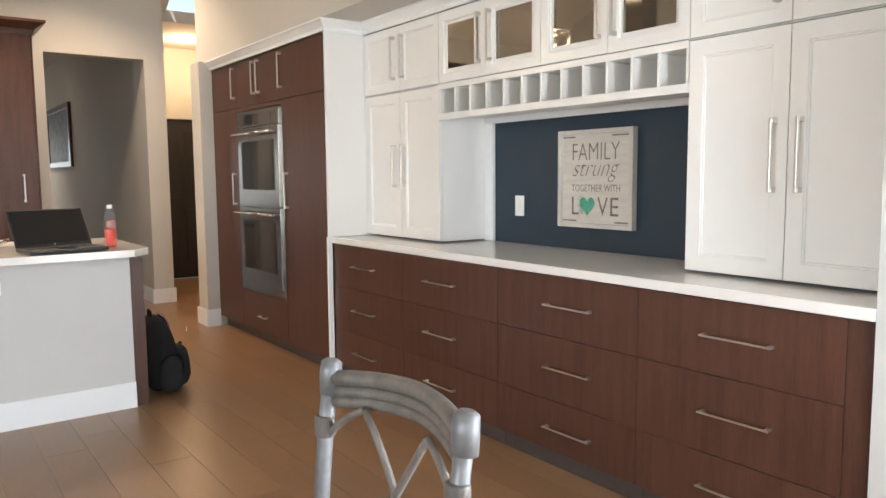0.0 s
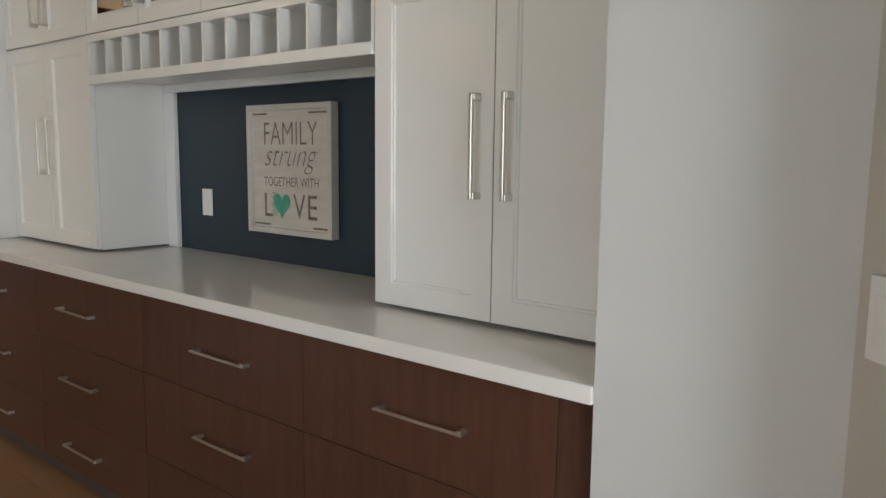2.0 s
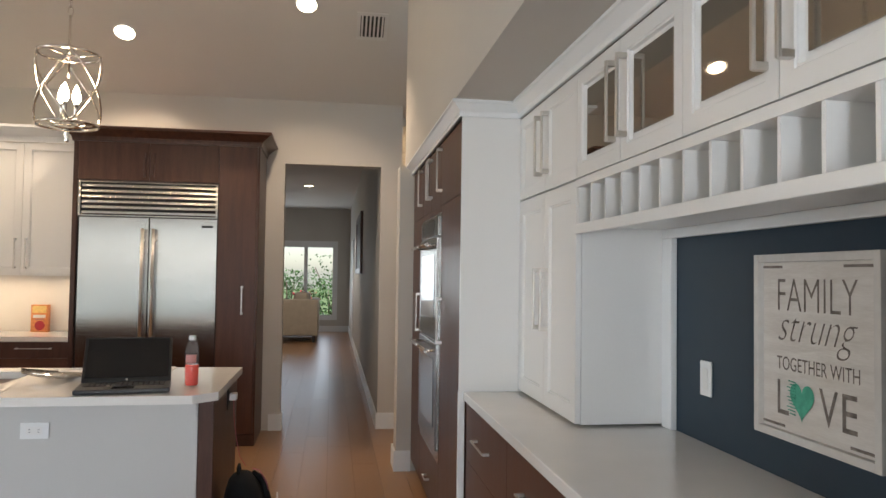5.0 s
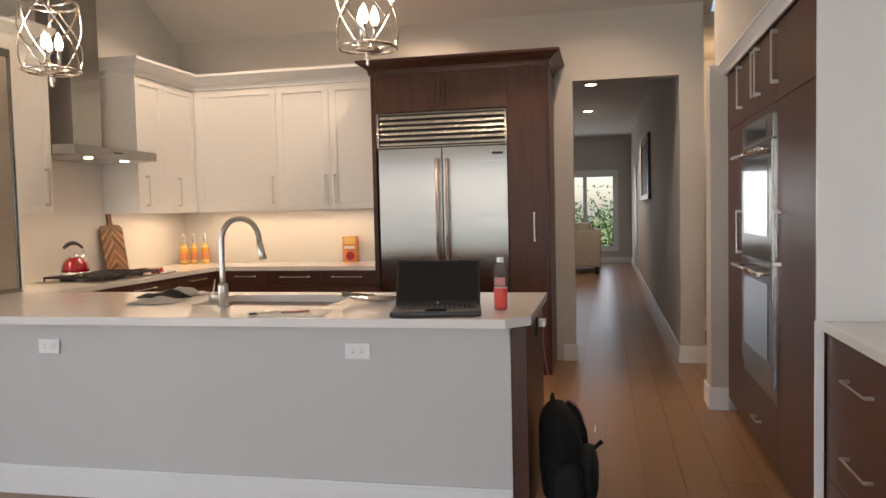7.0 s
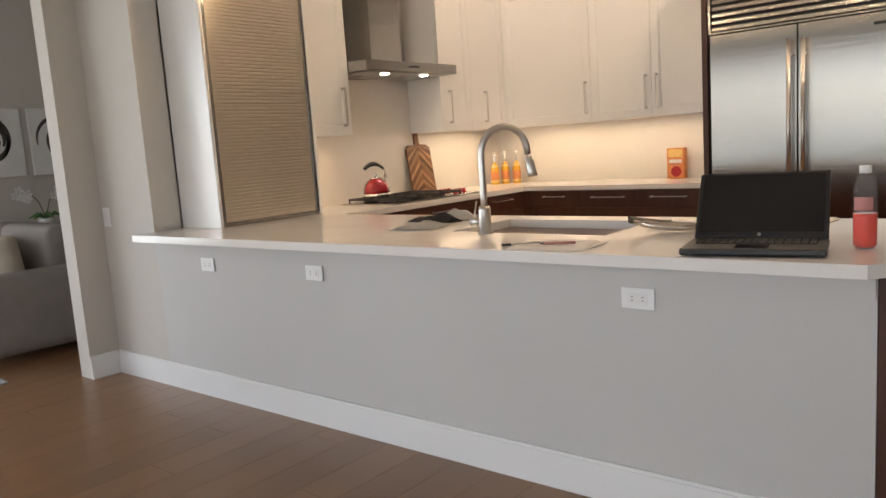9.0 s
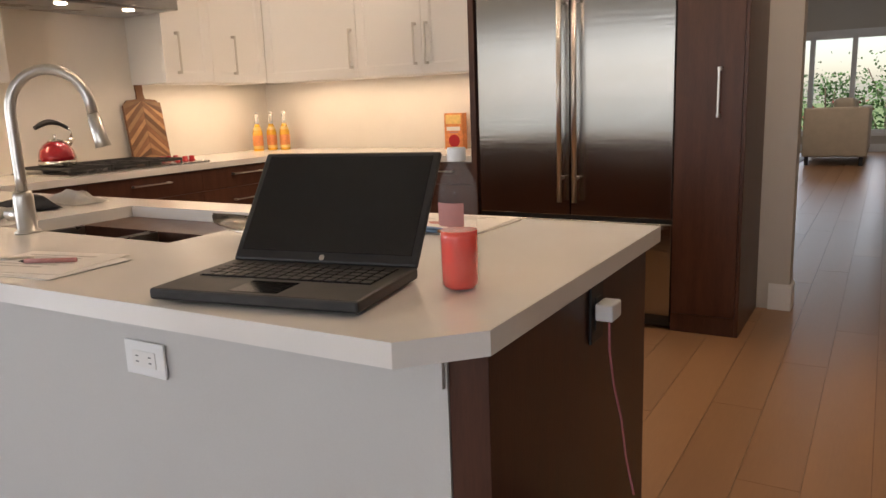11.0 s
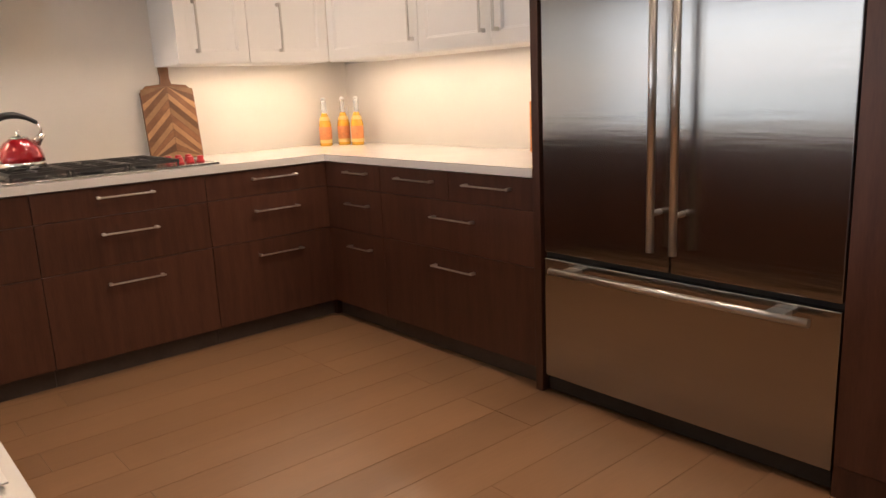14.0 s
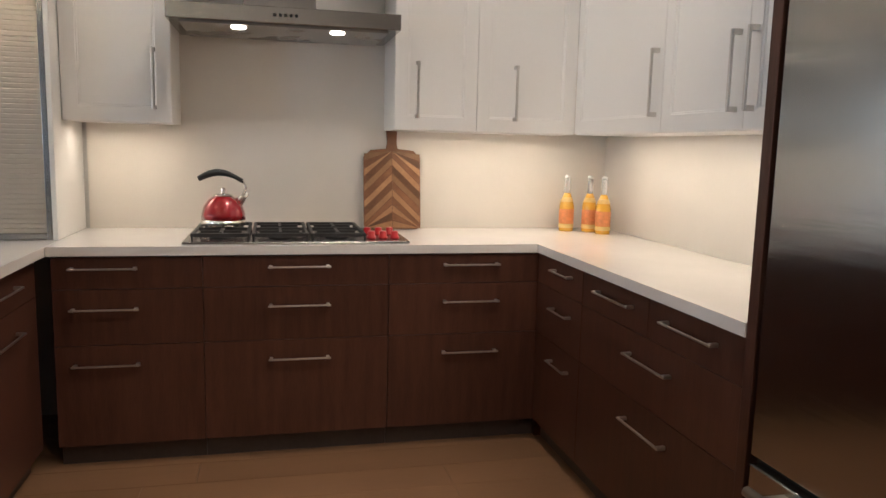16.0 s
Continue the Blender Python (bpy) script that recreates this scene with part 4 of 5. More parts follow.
# kettle
kx, ky, kz = -2.62, 5.535, 0.961
kt = thing("kettle", (kx, ky, kz), "red enamel kettle with a chrome base on the cooktop", "kettle")
part("base", lathe(bmesh.new(), [(0.085, 0), (0.098, 0.006), (0.10, 0.022), (0.097, 0.03)], (kx, ky, kz), 32), CHROME, kt, "chrome kettle base")
part("body", lathe(bmesh.new(), [(0.097, 0.03), (0.095, 0.055), (0.085, 0.09), (0.065, 0.118), (0.045, 0.132), (0.04, 0.135)], (kx, ky, kz), 32), RED, kt)
part("lid", lathe(bmesh.new(), [(0.042, 0.135), (0.04, 0.142), (0.012, 0.148), (0.006, 0.155), (0.012, 0.165), (0.008, 0.172)], (kx, ky, kz)), CHROME, kt, "chrome lid with a knob")
part("spout", sweep(bmesh.new(), [(kx, ky + 0.06, kz + 0.10), (kx, ky + 0.085, kz + 0.13), (kx, ky + 0.105, kz + 0.15)], [0.024, 0.018, 0.014]), CHROME, kt)
hp = [(kx, ky - 0.105 + 0.19 * k / 10, kz + 0.185 + 0.055 * math.sin(math.pi * (0.15 + 0.75 * k / 10))) for k in range(11)]
part("handle", sweep(bmesh.new(), hp, [0.010 + 0.006 * math.sin(math.pi * min(1, (k + 1) / 9)) for k in range(11)], 12), BLACK, kt, "black curved handle")
part("handle_stem", sweep(bmesh.new(), [hp[-1], (kx, ky + 0.10, kz + 0.175), (kx, ky + 0.085, kz + 0.125)], 0.006), CHROME, kt)
# cutting board leaning on the splashback
cb = thing("cutting_board", (-2.90, 6.345, 0.916), "chevron wood cutting board leaning on the splashback", "cutting board")
LEAN = Matrix.Translation((-2.872, 6.345, 0.9165)) @ pose(0, 0, 0, 0, -8, 0)


def lean(bm):
    bmesh.ops.transform(bm, matrix=LEAN, verts=bm.verts)
    return bm


W2, HB = 0.145, 0.40
bm = bmesh.new()
out = [(-W2 + 0.02, 0), (W2 - 0.02, 0), (W2, 0.02), (W2, HB - 0.035), (W2 - 0.035, HB), (0.03, HB + 0.008), (0.024, HB + 0.04), (0.028, HB + 0.11), (0.015, HB + 0.13), (-0.015, HB + 0.13), (-0.028, HB + 0.11), (-0.024, HB + 0.04), (-0.03, HB + 0.008), (-W2 + 0.035, HB), (-W2, HB - 0.035), (-W2, 0.02)]
a = [bm.verts.new((0, u, v)) for u, v in out]
b = [bm.verts.new((0.016, u, v)) for u, v in out]
bm.faces.new(a); bm.faces.new(b[::-1])
for i in range(len(out)):
    bm.faces.new((a[i], a[(i + 1) % len(out)], b[(i + 1) % len(out)], b[i]))
part("board", lean(bm), WOODD, cb)
sw_ = 0.034
for i in range(14):
    for s in (-1, 1):
        # slanting strips that meet on the middle line, cut to the board
        z0 = -0.13 + i * sw_ * 1.17
        poly = [(0.0015, z0 + W2 * 0.95), (W2 - 0.002, z0), (W2 - 0.002, z0 + sw_), (0.0015, z0 + W2 * 0.95 + sw_)]
        cl = [(u, min(max(v, 0.004), HB - 0.004)) for u, v in poly]
        if max(v for _, v in cl) - min(v for _, v in cl) < 0.01:
            continue
        if abs(cl[0][1] - cl[3][1]) < 0.002 and abs(cl[1][1] - cl[2][1]) < 0.002:
            continue
        bm = bmesh.new()
        A = [bm.verts.new((0.0161, s * u, v)) for u, v in cl]
        B = [bm.verts.new((0.0175, s * u, v)) for u, v in cl]
        bm.faces.new(B)
        for k in range(4):
            bm.faces.new((A[k], A[(k + 1) % 4], B[(k + 1) % 4], B[k]))
        part("strip", lean(bm), WOODL if (i % 2 == 0) else WOODD, cb)
# soda bottles in the corner
def soda(at):
    t = thing("soda_bottle", at, "clear glass bottle of amber soda with an orange label", "bottle", "bottles in the corner")
    part("liquid", lathe(bmesh.new(), [(0.036, 0), (0.038, 0.004), (0.038, 0.13), (0.033, 0.155), (0.020, 0.19), (0.017, 0.20)], at), AMBER, t, "amber soda")
    part("neck", lathe(bmesh.new(), [(0.017, 0.201), (0.0145, 0.25), (0.0155, 0.26), (0.0155, 0.275)], at), CLEAR, t, "clear glass neck")
    part("stopper", lathe(bmesh.new(), [(0.013, 0.276), (0.014, 0.288), (0.008, 0.293)], at), LACQ, t)
    part("label", lathe(bmesh.new(), [(0.0385, 0.04), (0.0389, 0.041), (0.0389, 0.115), (0.0385, 0.116)], at), ORANGELABEL, t, "orange label")
    part("label_band", lathe(bmesh.new(), [(0.0386, 0.018), (0.0391, 0.019), (0.0391, 0.038), (0.0386, 0.0385)], at), YELLOWLABEL, t)
    part("neck_label", lathe(bmesh.new(), [(0.0335, 0.155), (0.0342, 0.156), (0.0245, 0.178), (0.0238, 0.179)], at), YELLOWLABEL, t)
    return t


for at in ((-2.80, 7.262, 0.9155), (-2.765, 7.375, 0.9155), (-2.66, 7.405, 0.9155)):
    soda(at)
# snack box
sb = thing("snack_box", (-1.175, 7.46, 0.9155), "orange cardboard snack box beside the refrigerator", "box")
part("carton", box(-1.245, -1.105, 7.43, 7.49, 0.9155, 1.155, 0.002), ORANGELABEL, sb)
part("picture", box(-1.232, -1.118, 7.4275, 7.4295, 1.085, 1.145), YELLOWLABEL, sb)
part("picture", sweep(bmesh.new(), [(-1.170, 7.4295, 0.972), (-1.170, 7.4275, 0.972)], 0.042, 20), REDKNOB, sb, "round red picture")
part("print_bar", box(-1.226, -1.124, 7.4275, 7.4295, 1.040, 1.066), PAPER, sb)
part("print_bar", box(-1.210, -1.140, 7.4275, 7.4295, 1.024, 1.033), INKRED, sb)

# ---- refrigerator and tower ----
FF = Face("y", 6.935, -1)
ft = thing("refrigerator_tower", (0, 7.2, 0), "walnut surround with pantry door and crown round the refrigerator", "cabinet")
part("side_panel", box(-0.764, -0.727, 6.915, 7.544, 0, 2.58, 0.002), WALNUT_H, ft)
part("side_panel", box(0.720, 0.738, 6.917, 7.544, 0, 2.58, 0.002), WALNUT_H, ft)
part("pantry_body", box(0.402, 0.719, 6.937, 7.544, 0.0, 2.58), WALNUT_H, ft)
d = slab_front(FF, ft, 0.402, 0.72, 0.10, 2.575, name="pantry_door")
pull(FF, d, 0.612, 1.228, 0.24, True, n=0.02)
part("plinth", box(0.402, 0.72, 6.918, 6.936, 0.0, 0.098), WALNUT_H, ft)
part("top_body", box(-0.726, 0.401, 6.937, 7.544, 2.215, 2.58), WALNUT_H, ft)
for a, b, hu in ((-0.726, -0.163, -0.20), (-0.163, 0.401, -0.125)):
    d = slab_front(FF, ft, a, b, 2.215, 2.578, name="door")
    bm = bmesh.new()
    FF.add(bm, hu - 0.007, hu + 0.007, 2.25, 2.45, 0.022, 0.044, 0.003)
    part("handle", bm, WALNUT_H, d)
part("crown", crown_run(bmesh.new(), [(0.738, 7.544), (0.738, 6.915), (-0.764, 6.915), (-0.764, 7.19)], crown_profile(2.535, 2.65, 0.10)), WALNUT_H, ft, "walnut crown moulding")
fr = thing("refrigerator", (-0.16, 7.2, 0), "stainless steel built-in french door refrigerator with bottom freezer", "refrigerator")
part("body", box(-0.725, 0.4005, 6.95, 7.54, 0.03, 2.205), STEELDARK, fr)
GAP = 0.003
for a, b, hu in ((-0.712, -0.153, -0.193), (-0.153, 0.400, -0.108)):
    bm = bmesh.new()
    FF.add(bm, a + GAP, b - GAP, 0.592, 1.908, -0.014, 0.020, 0.004)
    dd = part("door", bm, STEEL, fr)
    bm = bmesh.new()
    sweep(bm, [FF.p(hu, 0.67, 0.078), FF.p(hu, 1.815, 0.078)], 0.0135, 14)
    for v in (0.80, 1.72):
        sweep(bm, [FF.p(hu, v, 0.018), FF.p(hu, v, 0.078)], 0.010, 10)
    part("handle", bm, NICKEL, dd, "tall tubular steel handle")
bm = bmesh.new()
FF.add(bm, -0.712 + GAP, 0.400 - GAP, 0.078, 0.568, -0.014, 0.020, 0.004)
dd = part("freezer_drawer", bm, STEEL, fr)
bm = bmesh.new()
sweep(bm, [FF.p(-0.625, 0.538, 0.085), FF.p(0.335, 0.538, 0.085)], 0.0135, 14)
for u in (-0.55, 0.23):
    FF.add(bm, u - 0.03, u + 0.03, 0.532, 0.548, 0.018, 0.085, 0.003)
part("handle", bm, NICKEL, dd, "tubular steel drawer handle")
bm = bmesh.new()
FF.add(bm, -0.71, 0.39, 0.012, 0.07, -0.014, -0.004)
part("kick_grille", bm, STEELDARK, fr)
for i in range(6):
    z = 1.930 + i * 0.0445
    bm = bmesh.new()
    FF.add(bm, -0.695, 0.383, z, z + 0.030, -0.008, 0.018, 0.006)
    part("grille_slat", bm, STEEL, fr)
bm = bmesh.new()
FF.add(bm, -0.72, -0.70, 1.915, 2.205, -0.01, 0.02, 0.002); FF.add(bm, 0.376, 0.396, 1.915, 2.205, -0.01, 0.02, 0.002)
FF.add(bm, -0.70, 0.376, 2.195, 2.205, -0.01, 0.02); FF.add(bm, -0.70, 0.376, 1.915, 1.925, -0.01, 0.02)
part("grille_frame", bm, STEEL, fr)
bm = bmesh.new()
FF.add(bm, 0.27, 0.36, 1.835, 1.853, 0.020, 0.0225)
part("badge", bm, STEELDARK, fr)
# ---- things on the peninsula ----
lp = thing("laptop", (0.41, 4.07, 0.916), "open black laptop with a dark screen on the peninsula", "laptop")
LT = Matrix.Translation((0.438, 4.030, 0.916)) @ pose(0, 0, 0, 0, 0, 10) @ Matrix.Diagonal((0.92, 0.95, 1, 1))


def put(bm, m):
    bmesh.ops.transform(bm, matrix=m, verts=bm.verts)
    return bm


part("base", put(box(-0.215, 0.215, -0.125, 0.125, 0.004, 0.024, 0.005), LT), BLACK, lp)
kb = part("keyboard", put(box(-0.185, 0.185, -0.02, 0.10, 0.0245, 0.0252), LT), SCREEN, lp)
kw = 0.37 / 15
bm0 = None
for r in range(5):
    for c in range(15):
        m = LT @ Matrix.Translation((-0.185 + (c + 0.5) * kw, -0.008 + r * 0.0235, 0.0253))
        if bm0 is None:
            k0 = part("key", put(box(-0.0098, 0.0098, -0.0095, 0.0095, 0, 0.0016), m), BLACK, kb)
            first = m
        else:
            o = new("key", k0.data)
            o.parent, o.location = kb, m.translation - first.translation
        bm0 = True
part("touchpad", put(box(-0.05, 0.05, -0.11, -0.035, 0.0242, 0.0248), LT), SCREEN, lp)
LID = LT @ Matrix.Translation((0, 0.122, 0.024)) @ pose(0, 0, 0, -38, 0, 0)
ld = part("lid", put(box(-0.213, 0.213, -0.002, 0.010, 0, 0.25, 0.005), LID), BLACK, lp)
part("screen", put(box(-0.198, 0.198, -0.0035, -0.0022, 0.022, 0.238), LID), SCREEN, ld, "dark glossy screen")
part("emblem", put(lathe(bmesh.new(), [(0.006, 0), (0.006, 0.0006)], (0, 0, 0), 16), LID @ Matrix.Translation((0, -0.0025, 0.011)) @ pose(0, 0, 0, 90, 0, 0)), NICKEL, ld)
bx_, by_ = 0.708, 4.165
wb = thing("drink_bottle", (bx_, by_, 0.9155), "clear plastic bottle half full of pink-red drink", "bottle")
part("liquid", lathe(bmesh.new(), [(0.026, 0.003), (0.031, 0.01), (0.0315, 0.09), (0.031, 0.102)], (bx_, by_, 0.9155)), PINKDRINK, wb, "pink-red drink")
part("shell", lathe(bmesh.new(), [(0.028, 0), (0.033, 0.008), (0.0335, 0.10), (0.032, 0.12), (0.033, 0.165), (0.028, 0.19), (0.015, 0.212), (0.013, 0.222)], (bx_, by_, 0.9155)), CLEARPET, wb)
part("cap", lathe(bmesh.new(), [(0.0155, 0.218), (0.016, 0.22), (0.016, 0.238), (0.014, 0.24)], (bx_, by_, 0.9155)), WHITE, wb, "white screw cap")
bm = lathe(bmesh.new(), [(0.0338, 0.112), (0.0342, 0.113), (0.0342, 0.150), (0.0338, 0.151)], (bx_, by_, 0.9155), 24)
bmesh.ops.delete(bm, geom=[v for v in bm.verts if v.co.y > by_ - 0.022], context="VERTS")
part("label", bm, INKRED, wb, "pink printed label")
# silver leaf bowl with papers
sb = thing("leaf_bowl", (0.0, 4.44, 0.9155), "shallow silver leaf-shaped bowl", "bowl")
bm = bmesh.new()
rows = []
for i in range(13):
    t = i / 12 * 2 - 1
    w = 0.095 * (1 - t * t) ** 0.7 + 0.002
    rows.append([bm.verts.new((0.19 * t, w * s, 0.004 + 0.030 * t * t + 0.026 * s * s)) for s in (-1, -0.6, -0.2, 0.2, 0.6, 1)])
for A, B in zip(rows, rows[1:]):
    for k in range(5):
        bm.faces.new((A[k], A[k + 1], B[k + 1], B[k])).smooth = True
bmesh.ops.solidify(bm, geom=bm.faces, thickness=0.003)
part("dish", put(bm, Matrix.Translation((0.045, 4.43, 0.915)) @ pose(0, 0, 0, 0, 0, 12)), CHROME, sb)
part("folded_paper", put(box(-0.07, 0.07, -0.04, 0.04, 0.035, 0.037), Matrix.Translation((0.08, 4.46, 0.915)) @ pose(0, 0, 0, 0, 4, 20)), PAPER, sb)
# note sheets and pen
ns = thing("note_sheets", (-0.24, 3.95, 0.9155), "loose printed note sheets near the worktop edge", "paper")
for i, (dx_, dy_, r_) in enumerate(((0, 0, 8), (0.02, 0.012, 3), (-0.01, 0.02, 12))):
    m = Matrix.Translation((-0.235 + dx_, 3.985 + dy_, 0.9156 + i * 0.0012)) @ pose(0, 0, 0, 0, 0, r_)
    sh_ = part("sheet", put(box(-0.14, 0.14, -0.10, 0.10, 0, 0.0009), m), PAPER, ns)
for k in range(6):
    part("print_bar", put(box(-0.11, 0.08 - 0.02 * (k % 3), 0.06 - k * 0.022, 0.066 - k * 0.022, 0.0035, 0.0040), Matrix.Translation((-0.245, 4.005, 0.9156)) @ pose(0, 0, 0, 0, 0, 12)), INK, ns)
pn = thing("pen", (-0.22, 4.0, 0.921), "red plastic pen lying on the notes", "pen")
part("barrel", sweep(bmesh.new(), [(-0.27, 3.975, 0.9245), (-0.17, 4.03, 0.9245)], 0.005, 10), INKRED, pn)
part("tip", sweep(bmesh.new(), [(-0.27, 3.975, 0.9245), (-0.282, 3.9685, 0.9245)], [0.004, 0.001], 8), BLACK, pn)
pn = thing("pen", (-0.37, 3.96, 0.917), "black pen beside the notes", "pen")
part("barrel", sweep(bmesh.new(), [(-0.42, 3.93, 0.9205), (-0.31, 4.02, 0.9205)], 0.0042, 10), NICKEL, pn)
part("cap", sweep(bmesh.new(), [(-0.42, 3.93, 0.9205), (-0.393, 3.952, 0.9205)], 0.0048, 10), BLACK, pn)
# flyers near the kitchen-side edge
mg = thing("magazine", (0.285, 4.735, 0.9155), "stack of printed flyers with a blue bag edge", "magazine")
part("cover", put(box(-0.21, 0.21, -0.13, 0.13, 0, 0.004, 0.001), Matrix.Translation((0.290, 4.737, 0.9156)) @ pose(0, 0, 0, 0, 0, -2)), PAPER, mg)
part("back_sheet", put(box(-0.20, 0.215, -0.125, 0.128, 0.0042, 0.006), Matrix.Translation((0.280, 4.740, 0.9156)) @ pose(0, 0, 0, 0, 0, 1)), PAPER, mg)
MM = Matrix.Translation((0.280, 4.740, 0.9218)) @ pose(0, 0, 0, 0, 0, 1)
part("picture", put(prism(bmesh.new(), [(0.05 + 0.030 * math.cos(a) * (1 + 0.2 * math.sin(3 * a)), -0.02 + 0.018 * math.sin(a)) for a in [k * math.tau / 18 for k in range(18)]], 0, 0.0006), MM), INKRED, mg)
for k in range(9):
    part("print_bar", put(box(-0.18, -0.18 + 0.10 + 0.03 * (k % 4), 0.09 - k * 0.020, 0.094 - k * 0.020, 0, 0.0005), MM), INK, mg)
for k in range(4):
    part("print_bar", put(box(0.03, 0.16 - 0.02 * k, 0.09 - k * 0.018, 0.096 - k * 0.018, 0, 0.0005), MM), INK, mg)
for k in range(5):
    part("print_bar", put(box(-0.19 + 0.075 * k, -0.135 + 0.075 * k, -0.10, -0.085 + 0.004 * (k % 2), 0, 0.0005), MM), INKRED if k % 3 == 0 else INK, mg)
part("blue_edge", sweep(bmesh.new(), [(0.27, 4.610, 0.923), (0.37, 4.603, 0.926), (0.49, 4.612, 0.922)], [0.004, 0.008, 0.004], 8), INKBLUE, mg, "blue plastic wrapping edge")
part("tag", sweep(bmesh.new(), [(0.405, 4.595, 0.924), (0.42, 4.64, 0.927)], 0.004, 6), WOODL, mg)
# tea towels
def cloth(name, at, sx, sy, h, material, label, seed, turn):
    t = thing(name, at, label, "towel")
    bm = bmesh.new()
    nx, ny = 16, 12
    g = [[None] * (ny + 1) for _ in range(nx + 1)]
    for i in range(nx + 1):
        for j in range(ny + 1):
            u, v = i / nx * 2 - 1, j / ny * 2 - 1
            e_ = max(abs(u), abs(v)) ** 4
            z = h * (1 - e_) * (0.55 + 0.6 * noise.noise(Vector((u * 1.6 + seed, v * 1.6, 0.3)))) + 0.004
            g[i][j] = bm.verts.new((u * sx / 2 * (1 + 0.12 * noise.noise(Vector((v * 2, seed, 1)))), v * sy / 2 * (1 + 0.12 * noise.noise(Vector((u * 2, seed, 5)))), max(0.003, z)))
    for i in range(nx):
        for j in range(ny):
            bm.faces.new((g[i][j], g[i + 1][j], g[i + 1][j + 1], g[i][j + 1])).smooth = True
    bmesh.ops.solidify(bm, geom=bm.faces, thickness=0.003)
    part("fabric", put(bm, Matrix.Translation(at) @ pose(0, 0, 0, 0, 0, turn)), material, t)
    return t


cloth("tea_towel", (-1.19, 4.365, 0.9165), 0.24, 0.20, 0.03, CLOTHW, "crumpled white striped tea towel by the sink", 2.0, 15)
cloth("tea_towel", (-1.27, 4.565, 0.9165), 0.28, 0.17, 0.05, CLOTHD, "crumpled charcoal tea towel by the sink", 5.0, -20)
cloth("tea_towel", (-1.24, 4.73, 0.9165), 0.26, 0.13, 0.05, CLOTHW, "crumpled white tea towel by the sink", 9.0, -10)
# phone charger on the end panel with cord to the backpack
CF = Face("x", 0.838, 1)
plate("power_outlet", CF, 4.475, 0.805, 0.072, 0.118, [(0, 0, 0.034, 0.068)], "dark outlet on the walnut end panel", "outlet", finish=BLACK)
ch = thing("phone_charger", (0.87, 4.475, 0.82), "white plug-in phone charger with a pink cord", "charger")
part("plug", box(0.849, 0.885, 4.446, 4.504, 0.795, 0.83, 0.004), WHITE, ch)
part("cord", sweep(bmesh.new(), [(0.868, 4.477, 0.794), (0.870, 4.475, 0.73), (0.875, 4.49, 0.65), (0.885, 4.51, 0.57), (0.905, 4.48, 0.50), (0.945, 4.40, 0.47)], 0.0025, 6), PINK, ch, "pink charging cord")
# backpack
bp = thing("backpack", (0.99, 4.28, 0), "black nylon backpack leaning on the peninsula end", "backpack")


def blob(at, sx, sy, sz, seed, power=2.6, seg=28):
    bm = bmesh.new()
    bmesh.ops.create_uvsphere(bm, u_segments=seg, v_segments=18, radius=1)
    for v in bm.verts:
        c = v.co
        k = (abs(c.x) ** power + abs(c.y) ** power + abs(c.z) ** power) ** (-1 / power)
        w = 1 + 0.16 * noise.noise(c * 1.7 + Vector((seed, 0, 0))) + 0.07 * noise.noise(c * 4.5 + Vector((seed, 3, 0)))
        v.co = Vector((c.x * k * sx * w, c.y * k * sy * w, c.z * k * sz)) + Vector(at)
    for f in bm.faces:
        f.smooth = True
    return bm


b = blob((0, 0, 0), 0.115, 0.165, 0.235, 1.0, 3.0)
for v in b.verts:
    t = (v.co.z + 0.235) / 0.47
    v.co.x *= 1.15 - 0.35 * t
    v.co.y *= 1.05 - 0.15 * t
    v.co = Vector((v.co.x * 0.9, v.co.y * 0.92, v.co.z)) + Vector((0.985 - 0.045 * t, 4.28, 0.2365))
part("main_bag", b, PACK, bp)
part("front_pocket", blob((1.085, 4.25, 0.15), 0.045, 0.12, 0.125, 4.0, 3.0), PACK, bp)
part("side_pocket", blob((1.0, 4.11, 0.13), 0.07, 0.035, 0.11, 6.0, 2.6), PACK, bp)
part("top_handle", sweep(bmesh.new(), [(0.93, 4.24, 0.455), (0.925, 4.25, 0.50), (0.925, 4.29, 0.505), (0.93, 4.31, 0.455)], 0.008, 8), PACK, bp)
part("shoulder_strap", sweep(bmesh.new(), [(0.99, 4.33, 0.455), (1.03, 4.36, 0.41), (1.06, 4.39, 0.30), (1.075, 4.40, 0.20), (1.065, 4.41, 0.10), (1.03, 4.42, 0.03)], [0.012, 0.02, 0.02, 0.014, 0.01, 0.008], 8), PACK, bp)
part("strap_end", sweep(bmesh.new(), [(1.06, 4.40, 0.19), (1.11, 4.41, 0.215), (1.15, 4.42, 0.25)], [0.012, 0.010, 0.012], 8), PACK, bp)
part("pink_piping", sweep(bmesh.new(), [(0.985, 4.33, 0.475), (1.02, 4.345, 0.46), (1.055, 4.35, 0.40), (1.065, 4.355, 0.36)], 0.004, 6), PINK, bp, "pink piping")
for z in (0.36, 0.08):
    part("zip_pull", box(1.118, 1.123, 4.19, 4.198, z, z + 0.03), NICKEL, bp)

